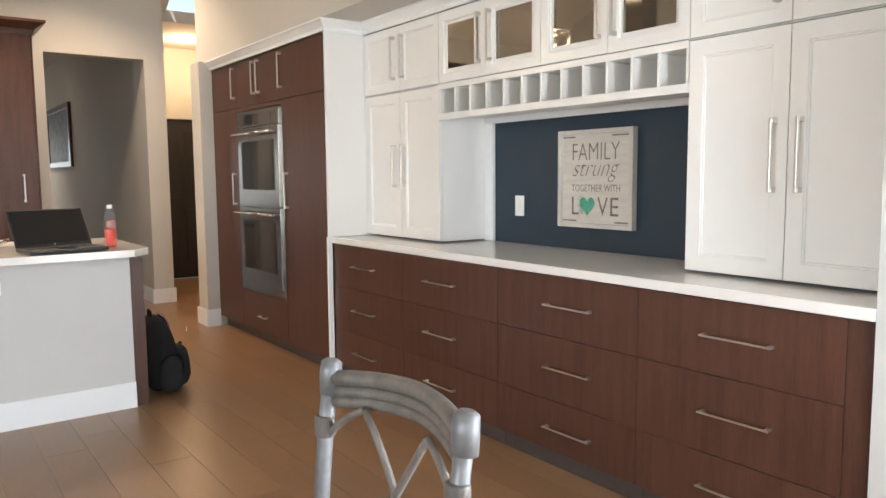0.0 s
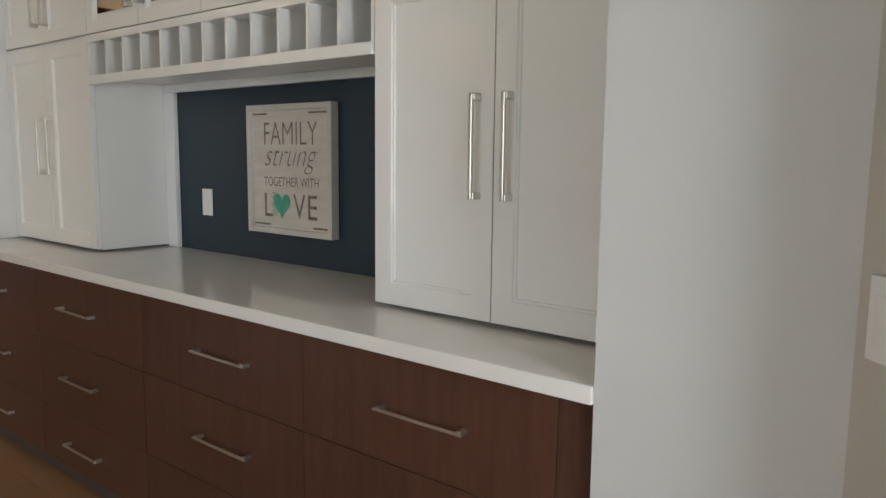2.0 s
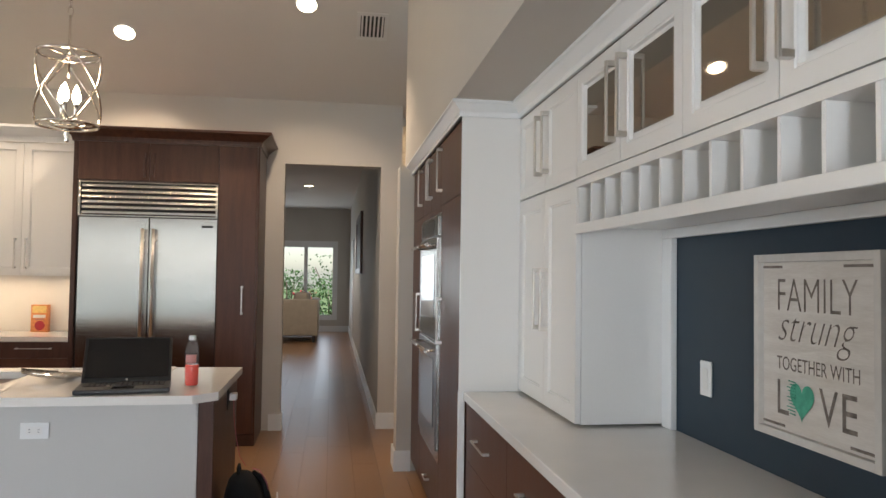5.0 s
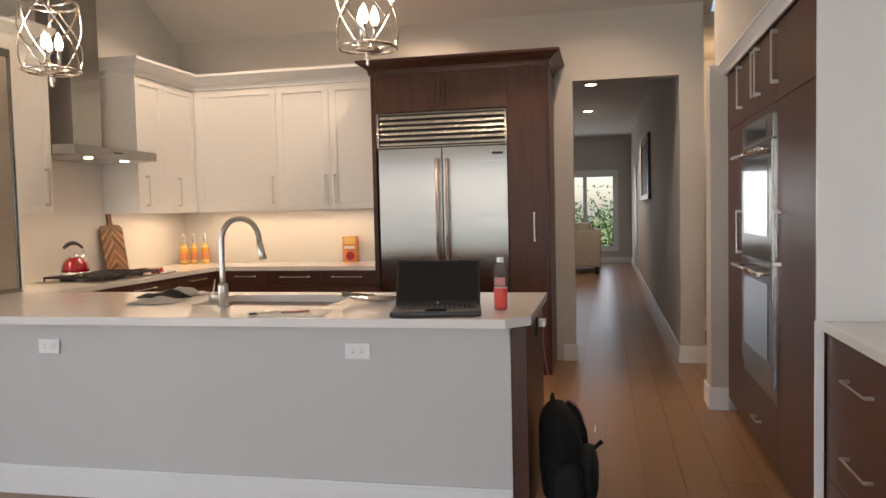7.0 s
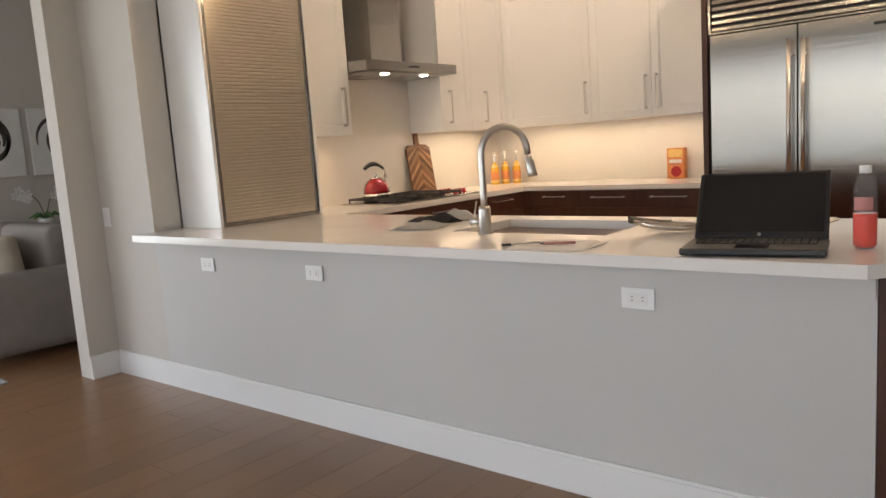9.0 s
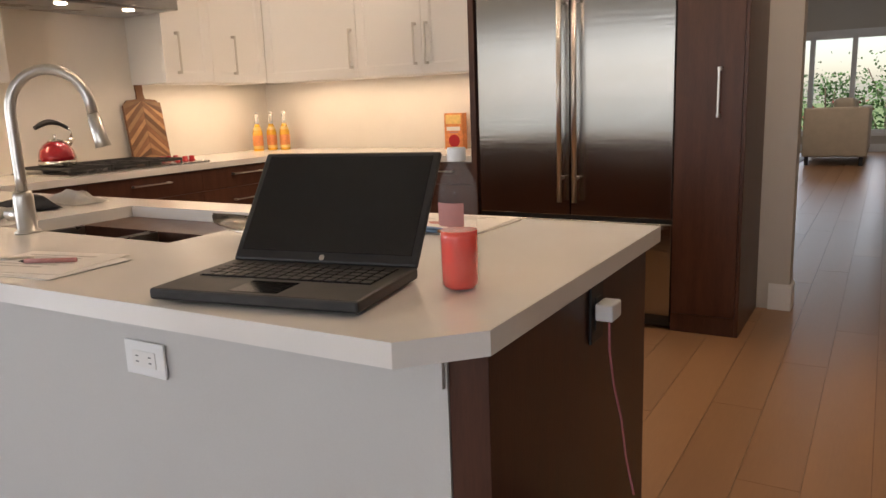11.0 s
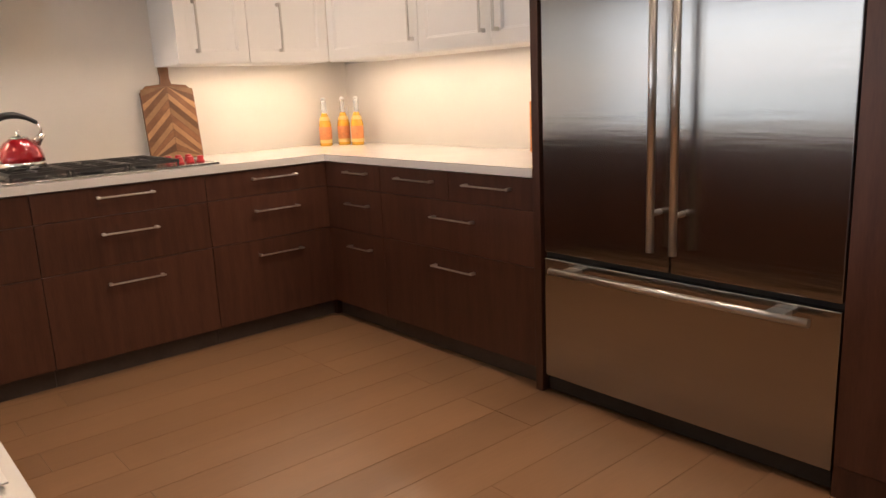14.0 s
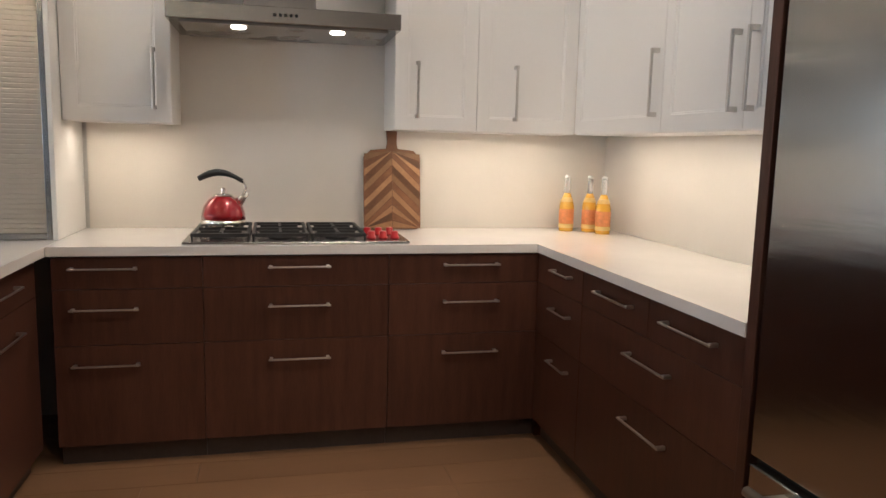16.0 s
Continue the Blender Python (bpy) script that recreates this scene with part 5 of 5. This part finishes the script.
# ---- pendants, downlights, vent ----
def pendant(at):
    x, y, z = at
    t = thing("pendant_lantern", at, "polished nickel open drum pendant with candle bulbs, lit", "pendant light", "pendants over the peninsula")
    R_, h = 0.145, 0.36
    for zz in (z + 0.06, z + 0.06 + h):
        bm = bmesh.new()
        ring = [(x + R_ * math.cos(k * math.tau / 32), y + R_ * math.sin(k * math.tau / 32), zz) for k in range(32)]
        sweep(bm, ring, 0.0085, 8, closed=True)
        part("ring", bm, CHROME, t)
    for k in range(4):
        a0 = k * math.tau / 4 + 0.4
        for s in (-1, 1):
            pts_ = []
            for i in range(9):
                f_ = i / 8
                a_ = a0 + s * f_ * math.tau / 4
                rr = R_ * (1 + 0.14 * math.sin(math.pi * f_))
                pts_.append((x + rr * math.cos(a_), y + rr * math.sin(a_), z + 0.06 + h * f_))
            part("strap", sweep(bmesh.new(), pts_, 0.005, 6), CHROME, t)
    part("stem", sweep(bmesh.new(), [(x, y, z + 0.30), (x, y, z + 0.62)], 0.006, 10), CHROME, t)
    for k in range(3):
        a_ = k * math.tau / 3
        bm = sweep(bmesh.new(), [(x, y, z + 0.06 + h - 0.01), (x + R_ * math.cos(a_), y + R_ * math.sin(a_), z + 0.06 + h)], 0.005, 6)
        part("spoke", bm, CHROME, t)
        bm = sweep(bmesh.new(), [(x, y, z + 0.05), (x + R_ * math.cos(a_), y + R_ * math.sin(a_), z + 0.06)], 0.005, 6)
        part("spoke", bm, CHROME, t)
        cx_, cy_ = x + 0.04 * math.cos(a_ + 0.5), y + 0.04 * math.sin(a_ + 0.5)
        part("candle", lathe(bmesh.new(), [(0.018, 0.05), (0.010, 0.058), (0.010, 0.17), (0.012, 0.172)], (cx_, cy_, z)), CHROME, t)
        part("bulb", lathe(bmesh.new(), [(0.009, 0.173), (0.021, 0.195), (0.020, 0.218), (0.009, 0.255), (0.002, 0.268)], (cx_, cy_, z), 12), BULB, t, "glowing candle bulb")
    part("plate", lathe(bmesh.new(), [(0.005, 0.035), (0.075, 0.045), (0.075, 0.053), (0.01, 0.058)], at), CHROME, t)
    part("finial", lathe(bmesh.new(), [(0.002, -0.03), (0.012, -0.02), (0.006, -0.008), (0.018, 0.008), (0.010, 0.022), (0.022, 0.036)], at, 16), CHROME, t)
    top = min(RIDGE_Z, 3.1 + 0.52 * (7.546 - y)) if y > RIDGE_Y else RIDGE_Z - (RIDGE_Y - y) * (RIDGE_Z - 3.1) / (RIDGE_Y + 3.6)
    zc, k = z + 0.62, 0
    lk = None
    while zc < top - 0.06:
        if lk is None:
            lk = part("chain_link", sweep(bmesh.new(), [(x + 0.013 * math.cos(q), y, zc + 0.02 + 0.024 * math.sin(q)) for q in [i * math.tau / 12 for i in range(12)]], 0.003, 5, closed=True), CHROME, t)
        else:
            o = new("chain_link", lk.data)
            o.parent, o.location = t, (0, 0, k * 0.041)
            if k % 2:
                o.rotation_euler = (0, 0, radians(90))
        zc += 0.041
        k += 1
    part("ceiling_rose", lathe(bmesh.new(), [(0.065, top - z - 0.045), (0.068, top - z - 0.02), (0.05, top - z + 0.06)], at), CHROME, t)
    return t


pendant((0.03, 4.40, 2.13))
pendant((-1.79, 4.40, 2.13))
SLOPE = math.degrees(math.atan(0.52))


def downlight(x, y, z, tilt=0.0):
    t = thing("downlight", (x, y, z), "recessed round ceiling light, lit", "ceiling light", "recessed lights")
    m = Matrix.Translation((x, y, z)) @ pose(0, 0, 0, tilt, 0, 0)
    bm = bmesh.new()
    sweep(bm, [(0.085 * math.cos(k * math.tau / 28), 0.085 * math.sin(k * math.tau / 28), -0.004) for k in range(28)], 0.008, 6, closed=True)
    part("trim_ring", put(bm, m), WHITE, t)
    part("lens", put(lathe(bmesh.new(), [(0.079, -0.009), (0.08, -0.006), (0.079, -0.003)], (0, 0, 0), 28), m), HALO, t, "glowing lens")


# the third kitchen light is unseen, added to go with its spot
for x, y in ((-0.38, 6.87), (1.12, 6.49), (-1.9, 6.40)):
    downlight(x, y, 3.1 + 0.52 * (7.546 - y), -SLOPE)
for x, y in ((1.0, 11.6), (0.9, 14.5), (0.3, 12.2), (-1.2, 15.5)):
    downlight(x, y, 3.12)
downlight(2.62, 8.55, 2.93)
# ceiling vent on the slope
vt = thing("ceiling_vent", (1.66, 6.66, 3.56), "white slatted ceiling vent", "vent")
VM = Matrix.Translation((1.66, 6.66, 3.1 + 0.52 * (7.546 - 6.66))) @ pose(0, 0, 0, -SLOPE, 0, 0)
bm = bmesh.new()
bx(bm, -0.13, 0.13, -0.15, -0.12, -0.012, -0.002); bx(bm, -0.13, 0.13, 0.12, 0.15, -0.012, -0.002)
bx(bm, -0.13, -0.10, -0.12, 0.12, -0.012, -0.002); bx(bm, 0.10, 0.13, -0.12, 0.12, -0.012, -0.002)
part("frame", put(bm, VM), VENT, vt)
# near-black sheet that stands for the shaded duct behind the slats
part("backing", put(box(-0.10, 0.10, -0.12, 0.12, -0.004, -0.002), VM), STEELDARK, vt)
for k in range(6):
    x = -0.085 + k * 0.034
    part("slat", put(box(x - 0.008, x + 0.008, -0.12, 0.12, -0.010, -0.006), VM), VENT, vt)

# ---- hall and living room ----
pc = thing("hall_picture", (1.80, 12.6, 1.95), "large dark framed picture on the hall wall", "picture")
part("canvas", box(1.785, 1.806, 11.72, 13.48, 1.56, 2.34), PAINTBLACK, pc)
bm = bmesh.new()
bx(bm, 1.77, 1.811, 11.6, 11.72, 1.48, 2.42, 0.004); bx(bm, 1.77, 1.811, 13.48, 13.6, 1.48, 2.42, 0.004)
bx(bm, 1.77, 1.811, 11.72, 13.48, 1.48, 1.56, 0.004); bx(bm, 1.77, 1.811, 11.72, 13.48, 2.34, 2.42, 0.004)
part("frame", bm, WALNUT_H, pc)


def cushion(x0, x1, y0, y1, z0, z1, r=0.05):
    bm = box(x0, x1, y0, y1, z0, z1)
    bmesh.ops.bevel(bm, geom=bm.edges[:], offset=r, segments=4, profile=0.6, affect="EDGES")
    for f in bm.faces:
        f.smooth = True
    return bm


sf = thing("beige_sofa", (0.0, 16.9, 0), "beige fabric sofa seen from its side in the living room", "sofa")
part("back", cushion(0.15, 1.08, 16.45, 16.68, 0.14, 0.92, 0.04), SOFABEIGE, sf)
part("arm", cushion(0.90, 1.08, 16.68, 18.6, 0.14, 0.90, 0.05), SOFABEIGE, sf)
part("seat", cushion(0.15, 0.90, 16.69, 18.4, 0.14, 0.46, 0.05), SOFABEIGE, sf)
part("back_pillow", cushion(0.55, 0.86, 16.70, 17.4, 0.47, 1.06, 0.10), SOFABEIGE, sf)
part("back_pillow", cushion(0.60, 0.88, 17.42, 18.1, 0.47, 1.04, 0.10), SOFABEIGE, sf)
for x, y in ((0.22, 16.52), (1.0, 16.52), (1.0, 18.5), (0.22, 18.3)):
    part("leg", box(x - 0.03, x + 0.03, y - 0.03, y + 0.03, 0, 0.138, 0.004), BLACK, sf, "dark wooden foot")
solid("living_rug", box(-2.4, 0.1, 16.0, 18.9, 0.003, 0.014, 0.003), RUG, "pale blue-grey patterned rug", "rug")
# family room seen past the wall
gs = thing("grey_sofa", (-5.3, 4.2, 0), "grey fabric sofa with a rounded arm and pillows", "sofa")
part("arm", cushion(-4.62, -4.28, 3.35, 4.45, 0.06, 0.62, 0.12), SOFAGREY, gs)
part("seat", cushion(-6.6, -4.62, 3.45, 4.35, 0.08, 0.45, 0.06), SOFAGREY, gs)
part("backrest", cushion(-6.7, -4.35, 4.28, 4.60, 0.08, 0.86, 0.09), SOFAGREY, gs)
part("back_cushion", cushion(-5.6, -4.66, 4.08, 4.30, 0.45, 0.90, 0.09), SOFAGREY, gs)
part("back_cushion", cushion(-6.55, -5.62, 4.08, 4.30, 0.45, 0.90, 0.09), SOFAGREY, gs)
part("pillow", put(cushion(-0.22, 0.22, -0.07, 0.07, 0, 0.40, 0.065), Matrix.Translation((-5.1, 3.98, 0.46)) @ pose(0, 0, 0, 20, 0, -18)), PILLOW, gs, "blue-grey pillow")
part("pillow", put(cushion(-0.24, 0.24, -0.08, 0.08, 0, 0.42, 0.075), Matrix.Translation((-4.78, 3.72, 0.46)) @ pose(0, 0, 0, 14, 0, 40)), SOFABEIGE, gs, "pale pillow")
for x, y in ((-4.36, 3.45), (-4.40, 4.40), (-6.55, 3.55), (-6.55, 4.45)):
    part("leg", box(x - 0.03, x + 0.03, y - 0.03, y + 0.03, 0, 0.07), BLACK, gs)
solid("family_rug", box(-6.4, -3.9, 1.4, 3.42, 0.003, 0.014, 0.003), RUG, "pale patterned rug by the grey sofa", "rug")
for k, yc in enumerate((4.545, 5.34)):
    p = thing("abstract_painting", (-6.98, yc, 1.62), "white canvas with black brushed circles", "painting", "paintings over the sofa")
    part("canvas", box(-6.998, -6.96, yc - 0.36, yc + 0.36, 1.28, 1.96, 0.003), CANVAS, p)
    rnd = random.Random(k)
    for j in range(5):
        r0, cy, cz = 0.11 + 0.035 * j, yc + rnd.uniform(-0.05, 0.05), 1.63 + rnd.uniform(-0.04, 0.04)
        a0, a1 = rnd.uniform(0, 6), rnd.uniform(3.0, 5.6)
        wd = rnd.uniform(0.012, 0.036)
        bm = bmesh.new()
        prev = None
        for i in range(31):
            a = a0 + a1 * i / 30
            ww = wd * (0.3 + math.sin(math.pi * i / 30))
            v1 = bm.verts.new((-6.957, cy + (r0 + ww) * math.cos(a), cz + (r0 + ww) * 0.98 * math.sin(a)))
            v0 = bm.verts.new((-6.957, cy + (r0 - ww) * math.cos(a), cz + (r0 - ww) * 0.98 * math.sin(a)))
            if prev:
                bm.faces.new((prev[0], prev[1], v1, v0))
            prev = (v0, v1)
        part("brush_stroke", bm, PAINTBLACK, p)
ct = thing("console_table", (-6.0, 4.85, 0), "narrow dark console table behind the sofa", "table")
part("top", box(-6.9, -4.9, 4.68, 5.0, 0.70, 0.735, 0.003), WALNUT_H, ct)
for x, y in ((-6.85, 4.72), (-4.95, 4.72), (-6.85, 4.96), (-4.95, 4.96)):
    part("leg", box(x - 0.02, x + 0.02, y - 0.02, y + 0.02, 0, 0.699), WALNUT_H, ct)
oc = thing("orchid", (-6.55, 4.86, 0.736), "white orchid in a pot on the console table", "plant")
part("pot", lathe(bmesh.new(), [(0.05, 0), (0.065, 0.01), (0.075, 0.11), (0.07, 0.12)], (-6.55, 4.86, 0.736)), WHITE, oc)
rnd = random.Random(4)
for s in (-1, 1):
    st_ = [(-6.55, 4.86, 0.85), (-6.55, 4.86 + s * 0.05, 1.02), (-6.56, 4.86 + s * 0.13, 1.13), (-6.57, 4.86 + s * 0.24, 1.14 + 0.03 * s)]
    part("stem", sweep(bmesh.new(), st_, 0.005, 6), STEM, oc)
    for j in range(6):
        f_ = 0.35 + j * 0.13
        c = Vector(st_[1]).lerp(Vector(st_[3]), min(1, f_)) + Vector((rnd.uniform(-0.03, 0.03), rnd.uniform(-0.03, 0.03), rnd.uniform(-0.02, 0.04)))
        bm = bmesh.new()
        for q in range(5):
            a = q * math.tau / 5
            vs = [bm.verts.new(c + Vector((0.008 * r_, r_ * 0.045 * math.cos(a + w_), r_ * 0.045 * math.sin(a + w_)))) for r_, w_ in ((0.1, 0), (0.8, 0.5), (1.1, 0), (0.8, -0.5))]
            bm.faces.new(vs)
        part("flower", bm, PETAL, oc)
for k in range(5):
    a = k * 1.3
    part("leaf", sweep(bmesh.new(), [(-6.55, 4.86, 0.85), (-6.55 + 0.08 * math.cos(a), 4.86 + 0.08 * math.sin(a), 0.90), (-6.55 + 0.17 * math.cos(a), 4.86 + 0.17 * math.sin(a), 0.86)], [0.008, 0.022, 0.003], 6), LEAF, oc)

# ---- dining table and chairs ----
tb = thing("dining_table", (-0.62, 0.62, 0), "round dark glass dining table", "table")
part("tabletop", lathe(bmesh.new(), [(0.655, 0.735), (0.66, 0.738), (0.66, 0.747), (0.655, 0.75)], (-0.62, 0.62, 0), 64), mat("smoked_table_glass", (0.10, 0.085, 0.07), 0.06, spread=0.05, coat=0.5), tb)
part("pedestal", lathe(bmesh.new(), [(0.30, 0), (0.30, 0.02), (0.10, 0.05), (0.07, 0.35), (0.10, 0.68), (0.25, 0.734)], (-0.62, 0.62, 0), 32), RATTAN, tb)


def dining_chair():
    """Built at the origin: back along local x, seat towards +y."""
    c = thing("dining_chair", (0, 0, 0), "grey rattan dining chair with a curved cane back", "chair", "chairs round the table")
    for s in (-1, 1):
        part("back_post", sweep(bmesh.new(), [(s * 0.185, 0.03, 0), (s * 0.188, 0.02, 0.45), (s * 0.190, -0.015, 0.80), (s * 0.191, -0.03, 0.905)], [0.014, 0.016, 0.016, 0.016], 12), SILVERPOLE, c, "silver grey post")
        part("post_cap", sweep(bmesh.new(), [(s * 0.191, -0.027, 0.86), (s * 0.191, -0.029, 0.905), (s * 0.191, -0.032, 0.925), (s * 0.191, -0.033, 0.932)], [0.0215, 0.0225, 0.021, 0.012], 14), SILVERPOLE, c)
        wrap = [(0.0175, 0.0)]
        for i in range(7):
            wrap += [(0.0215, 0.003 + 0.006 * i), (0.0190, 0.006 + 0.006 * i)]
        bm = lathe(bmesh.new(), wrap + [(0.0175, 0.0445)], (s * 0.19, -0.012, 0.772), 14)
        part("cane_wrap", bm, RATTAN, c, "cane wrapping")
        part("front_leg", sweep(bmesh.new(), [(s * 0.20, 0.42, 0), (s * 0.20, 0.41, 0.44)], [0.013, 0.016], 10), SILVERPOLE, c)
        part("stretcher", sweep(bmesh.new(), [(s * 0.19, 0.03, 0.2), (s * 0.20, 0.42, 0.2)], 0.009, 8), RATTAN, c)
    for k, (z, r) in enumerate(((0.895, 0.0165), (0.868, 0.013), (0.847, 0.014))):
        part("top_rail", sweep(bmesh.new(), [(-0.18 + 0.36 * i / 12, -0.03 - 0.055 * math.sin(math.pi * i / 12), z + 0.012 * math.sin(math.pi * i / 12)) for i in range(13)], r, 10), RATTAN, c)
    cane = (((-0.185, 0.77), (-0.09, 0.85)), ((0.185, 0.77), (0.09, 0.85)), ((-0.09, 0.85), (0.06, 0.60)), ((0.09, 0.85), (-0.06, 0.60)), ((0.0, 0.70), (-0.185, 0.60)), ((0.0, 0.70), (0.185, 0.60)), ((0.06, 0.60), (0.10, 0.47)), ((-0.06, 0.60), (-0.10, 0.47)))
    for (xa, za), (xb, zb) in cane:
        pts_ = []
        for i in range(7):
            f_ = i / 6
            xx, zz = xa + (xb - xa) * f_, za + (zb - za) * f_
            pts_.append((xx, -0.012 - 0.04 * math.cos(math.pi * xx / 0.38) * (zz / 0.9) + 0.02 * (0.9 - zz), zz + 0.01 * math.sin(math.pi * f_)))
        part("cane", sweep(bmesh.new(), pts_, 0.0075, 8), RATTAN, c)
    part("seat_frame", cushion(-0.205, 0.205, 0.03, 0.43, 0.42, 0.455, 0.012), RATTAN, c)
    part("seat_pad", cushion(-0.20, 0.20, 0.03, 0.425, 0.456, 0.505, 0.02), SOFABEIGE, c)
    return c


chair = dining_chair()


def chair_at(x, y, tx, ty):
    return pose(x, y, 0, 0, 0, math.degrees(math.atan2(ty - y, tx - x)) - 90)


chair.matrix_basis = chair_at(0.43, 0.755, -0.60, 0.72) @ Matrix.Diagonal((1.14, 1, 1.0, 1))
copy_thing(chair, chair_at(-0.49, 1.99, -0.62, 0.62))

# ---- outdoors ----
structure("ground", box(-60, 60, -60, 80, -0.35, -0.12), GRASS, "lawn round the house")


def shrub(name, at, sx, sy, sz, n, material, label, seed, leaf=0.09):
    """A bush: a few stems and many separate small leaves with gaps."""
    t = thing(name, at, label, "shrub")
    rnd_ = random.Random(seed)
    bm, bt = bmesh.new(), bmesh.new()
    for k in range(5):
        a = rnd_.uniform(0, 6.28)
        sweep(bt, [at, (at[0] + 0.3 * sx * math.cos(a), at[1] + 0.3 * sy * math.sin(a), at[2] + sz * 0.5), (at[0] + 0.6 * sx * math.cos(a), at[1] + 0.6 * sy * math.sin(a), at[2] + sz * 0.9)], [0.03, 0.02, 0.008], 6)
    part("stems", bt, TRUNK, t)
    clumps = [(rnd_.gauss(0, 0.45), rnd_.gauss(0, 0.45), rnd_.uniform(0.1, 1.0), rnd_.uniform(0.15, 0.32)) for _ in range(22)]
    for _ in range(n):
        cx, cy, cz, cr = rnd_.choice(clumps)
        p = Vector((at[0] + sx * (cx + rnd_.gauss(0, cr)), at[1] + sy * (cy + rnd_.gauss(0, cr)), at[2] + sz * min(1.1, max(0.02, cz + rnd_.gauss(0, cr * 0.6)))))
        d = Vector((rnd_.gauss(0, 1), rnd_.gauss(0, 1), rnd_.gauss(0.2, 0.7))).normalized()
        s = d.orthogonal().normalized()
        s.rotate(Matrix.Rotation(rnd_.uniform(0, 6.28), 3, d))
        l = leaf * rnd_.uniform(0.6, 1.5)
        vs = [bm.verts.new(p + q) for q in (Vector(), d * l * 0.5 + s * l * 0.28, d * l, d * l * 0.5 - s * l * 0.28)]
        bm.faces.new(vs)
    me = bpy.data.meshes.new("leaves")
    bmesh.ops.translate(bm, verts=bm.verts, vec=-ROOTS[t.name])
    bm.to_mesh(me)
    bm.free()
    me.materials.append(material)
    o = tagged(new("leaves", me), kind="stuff")
    o.parent = t
    return t


for i, (x, y, sx, sz, m_, nm) in enumerate(((-2.6, 22.4, 1.0, 1.5, LEAF, "garden_shrub"), (-1.2, 22.0, 0.9, 1.1, LEAF, "garden_shrub"), (0.1, 22.6, 1.0, 1.5, LEAF, "garden_shrub"), (1.3, 22.2, 0.9, 1.3, LEAF, "garden_shrub"), (2.6, 22.8, 1.1, 1.7, LEAF, "garden_shrub"), (0.6, 21.4, 0.5, 0.95, REDLEAF, "red_shrub"), (-0.8, 21.5, 0.5, 0.95, REDLEAF, "red_shrub"), (1.5, 25.5, 1.3, 2.0, LEAF, "garden_shrub"), (-1.5, 26, 1.4, 1.9, LEAF, "garden_shrub"))):
    shrub(nm, (x, y, -0.12), sx, 0.7, sz, 1000 if m_ is LEAF else 600, m_, "leafy green garden shrub outside the window" if m_ is LEAF else "red-leaved shrub outside the window", i + 3)
# dining-side garden, seen only in reflections
for i, (x, y) in enumerate(((-4, -9), (-1, -10), (2, -9), (-7, -9.5))):
    shrub("garden_shrub", (x, y, -0.12), 1.4, 0.9, 1.6, 900, LEAF, "leafy green garden shrub behind the house", i + 30, 0.14)

# ---- floor: planks along the hall ----
structure("floor_base", box(-7.2, 2.75, -3.6, 19.6, -0.10, -0.006), FLOORBASE, "dark joints under the oak planks")
structure("floor_base_passage", box(2.751, 3.3, 6.1, 9.5, -0.10, -0.006), FLOORBASE, "dark joints under the passage planks")
floor = structure("floor", box(-7.19, -7.18, -3.59, -3.58, -0.02, -0.004), FLOOR, "oiled oak plank floor")
PW = 0.19
plank_meshes = {}


def plank_mesh(length):
    key = round(length, 2)
    if key not in plank_meshes:
        bm = box(-PW / 2 + 0.0009, PW / 2 - 0.0009, 0, length - 0.0016, -0.006, 0.0)
        bmesh.ops.recalc_face_normals(bm, faces=bm.faces)
        me = bpy.data.meshes.new("plank")
        bm.to_mesh(me)
        bm.free()
        me.materials.append(FLOOR)
        plank_meshes[key] = me
    return plank_meshes[key]


rnd = random.Random(11)
near, rest_v, rest_f = 0, [], []
x = -7.1
while x < 3.3:
    y = -3.55 - rnd.choice((0, 0.4, 0.8, 1.2))
    while y < 19.5:
        ln = rnd.choice((1.2, 1.6, 2.0, 2.2))
        if x < -3.2 and y > 7.6 or x > 2.1 and (y > 9.4 or y < 5.5):
            y += ln
            continue
        close = -2.5 < x < 2.0 and -0.8 < y < 9.0 and near < 290
        if close:
            o = new("plank", plank_mesh(ln))
            o.parent, o.location = floor, (x, y, 0)
            near += 1
        else:
            k = len(rest_v)
            a, b, c, d = x - PW / 2 + 0.0012, x + PW / 2 - 0.0012, y, y + ln - 0.002
            rest_v += [(a, c, -0.006), (b, c, -0.006), (b, d, -0.006), (a, d, -0.006), (a, c, 0), (b, c, 0), (b, d, 0), (a, d, 0)]
            rest_f += [tuple(k + q for q in f) for f in ((4, 5, 6, 7), (0, 1, 5, 4), (1, 2, 6, 5), (2, 3, 7, 6), (3, 0, 4, 7))]
        y += ln
    x += PW
me = bpy.data.meshes.new("planks")
me.from_pydata(rest_v, [], rest_f)
me.materials.append(FLOOR)
o = tagged(new("planks", me), kind="stuff")
o.parent = floor
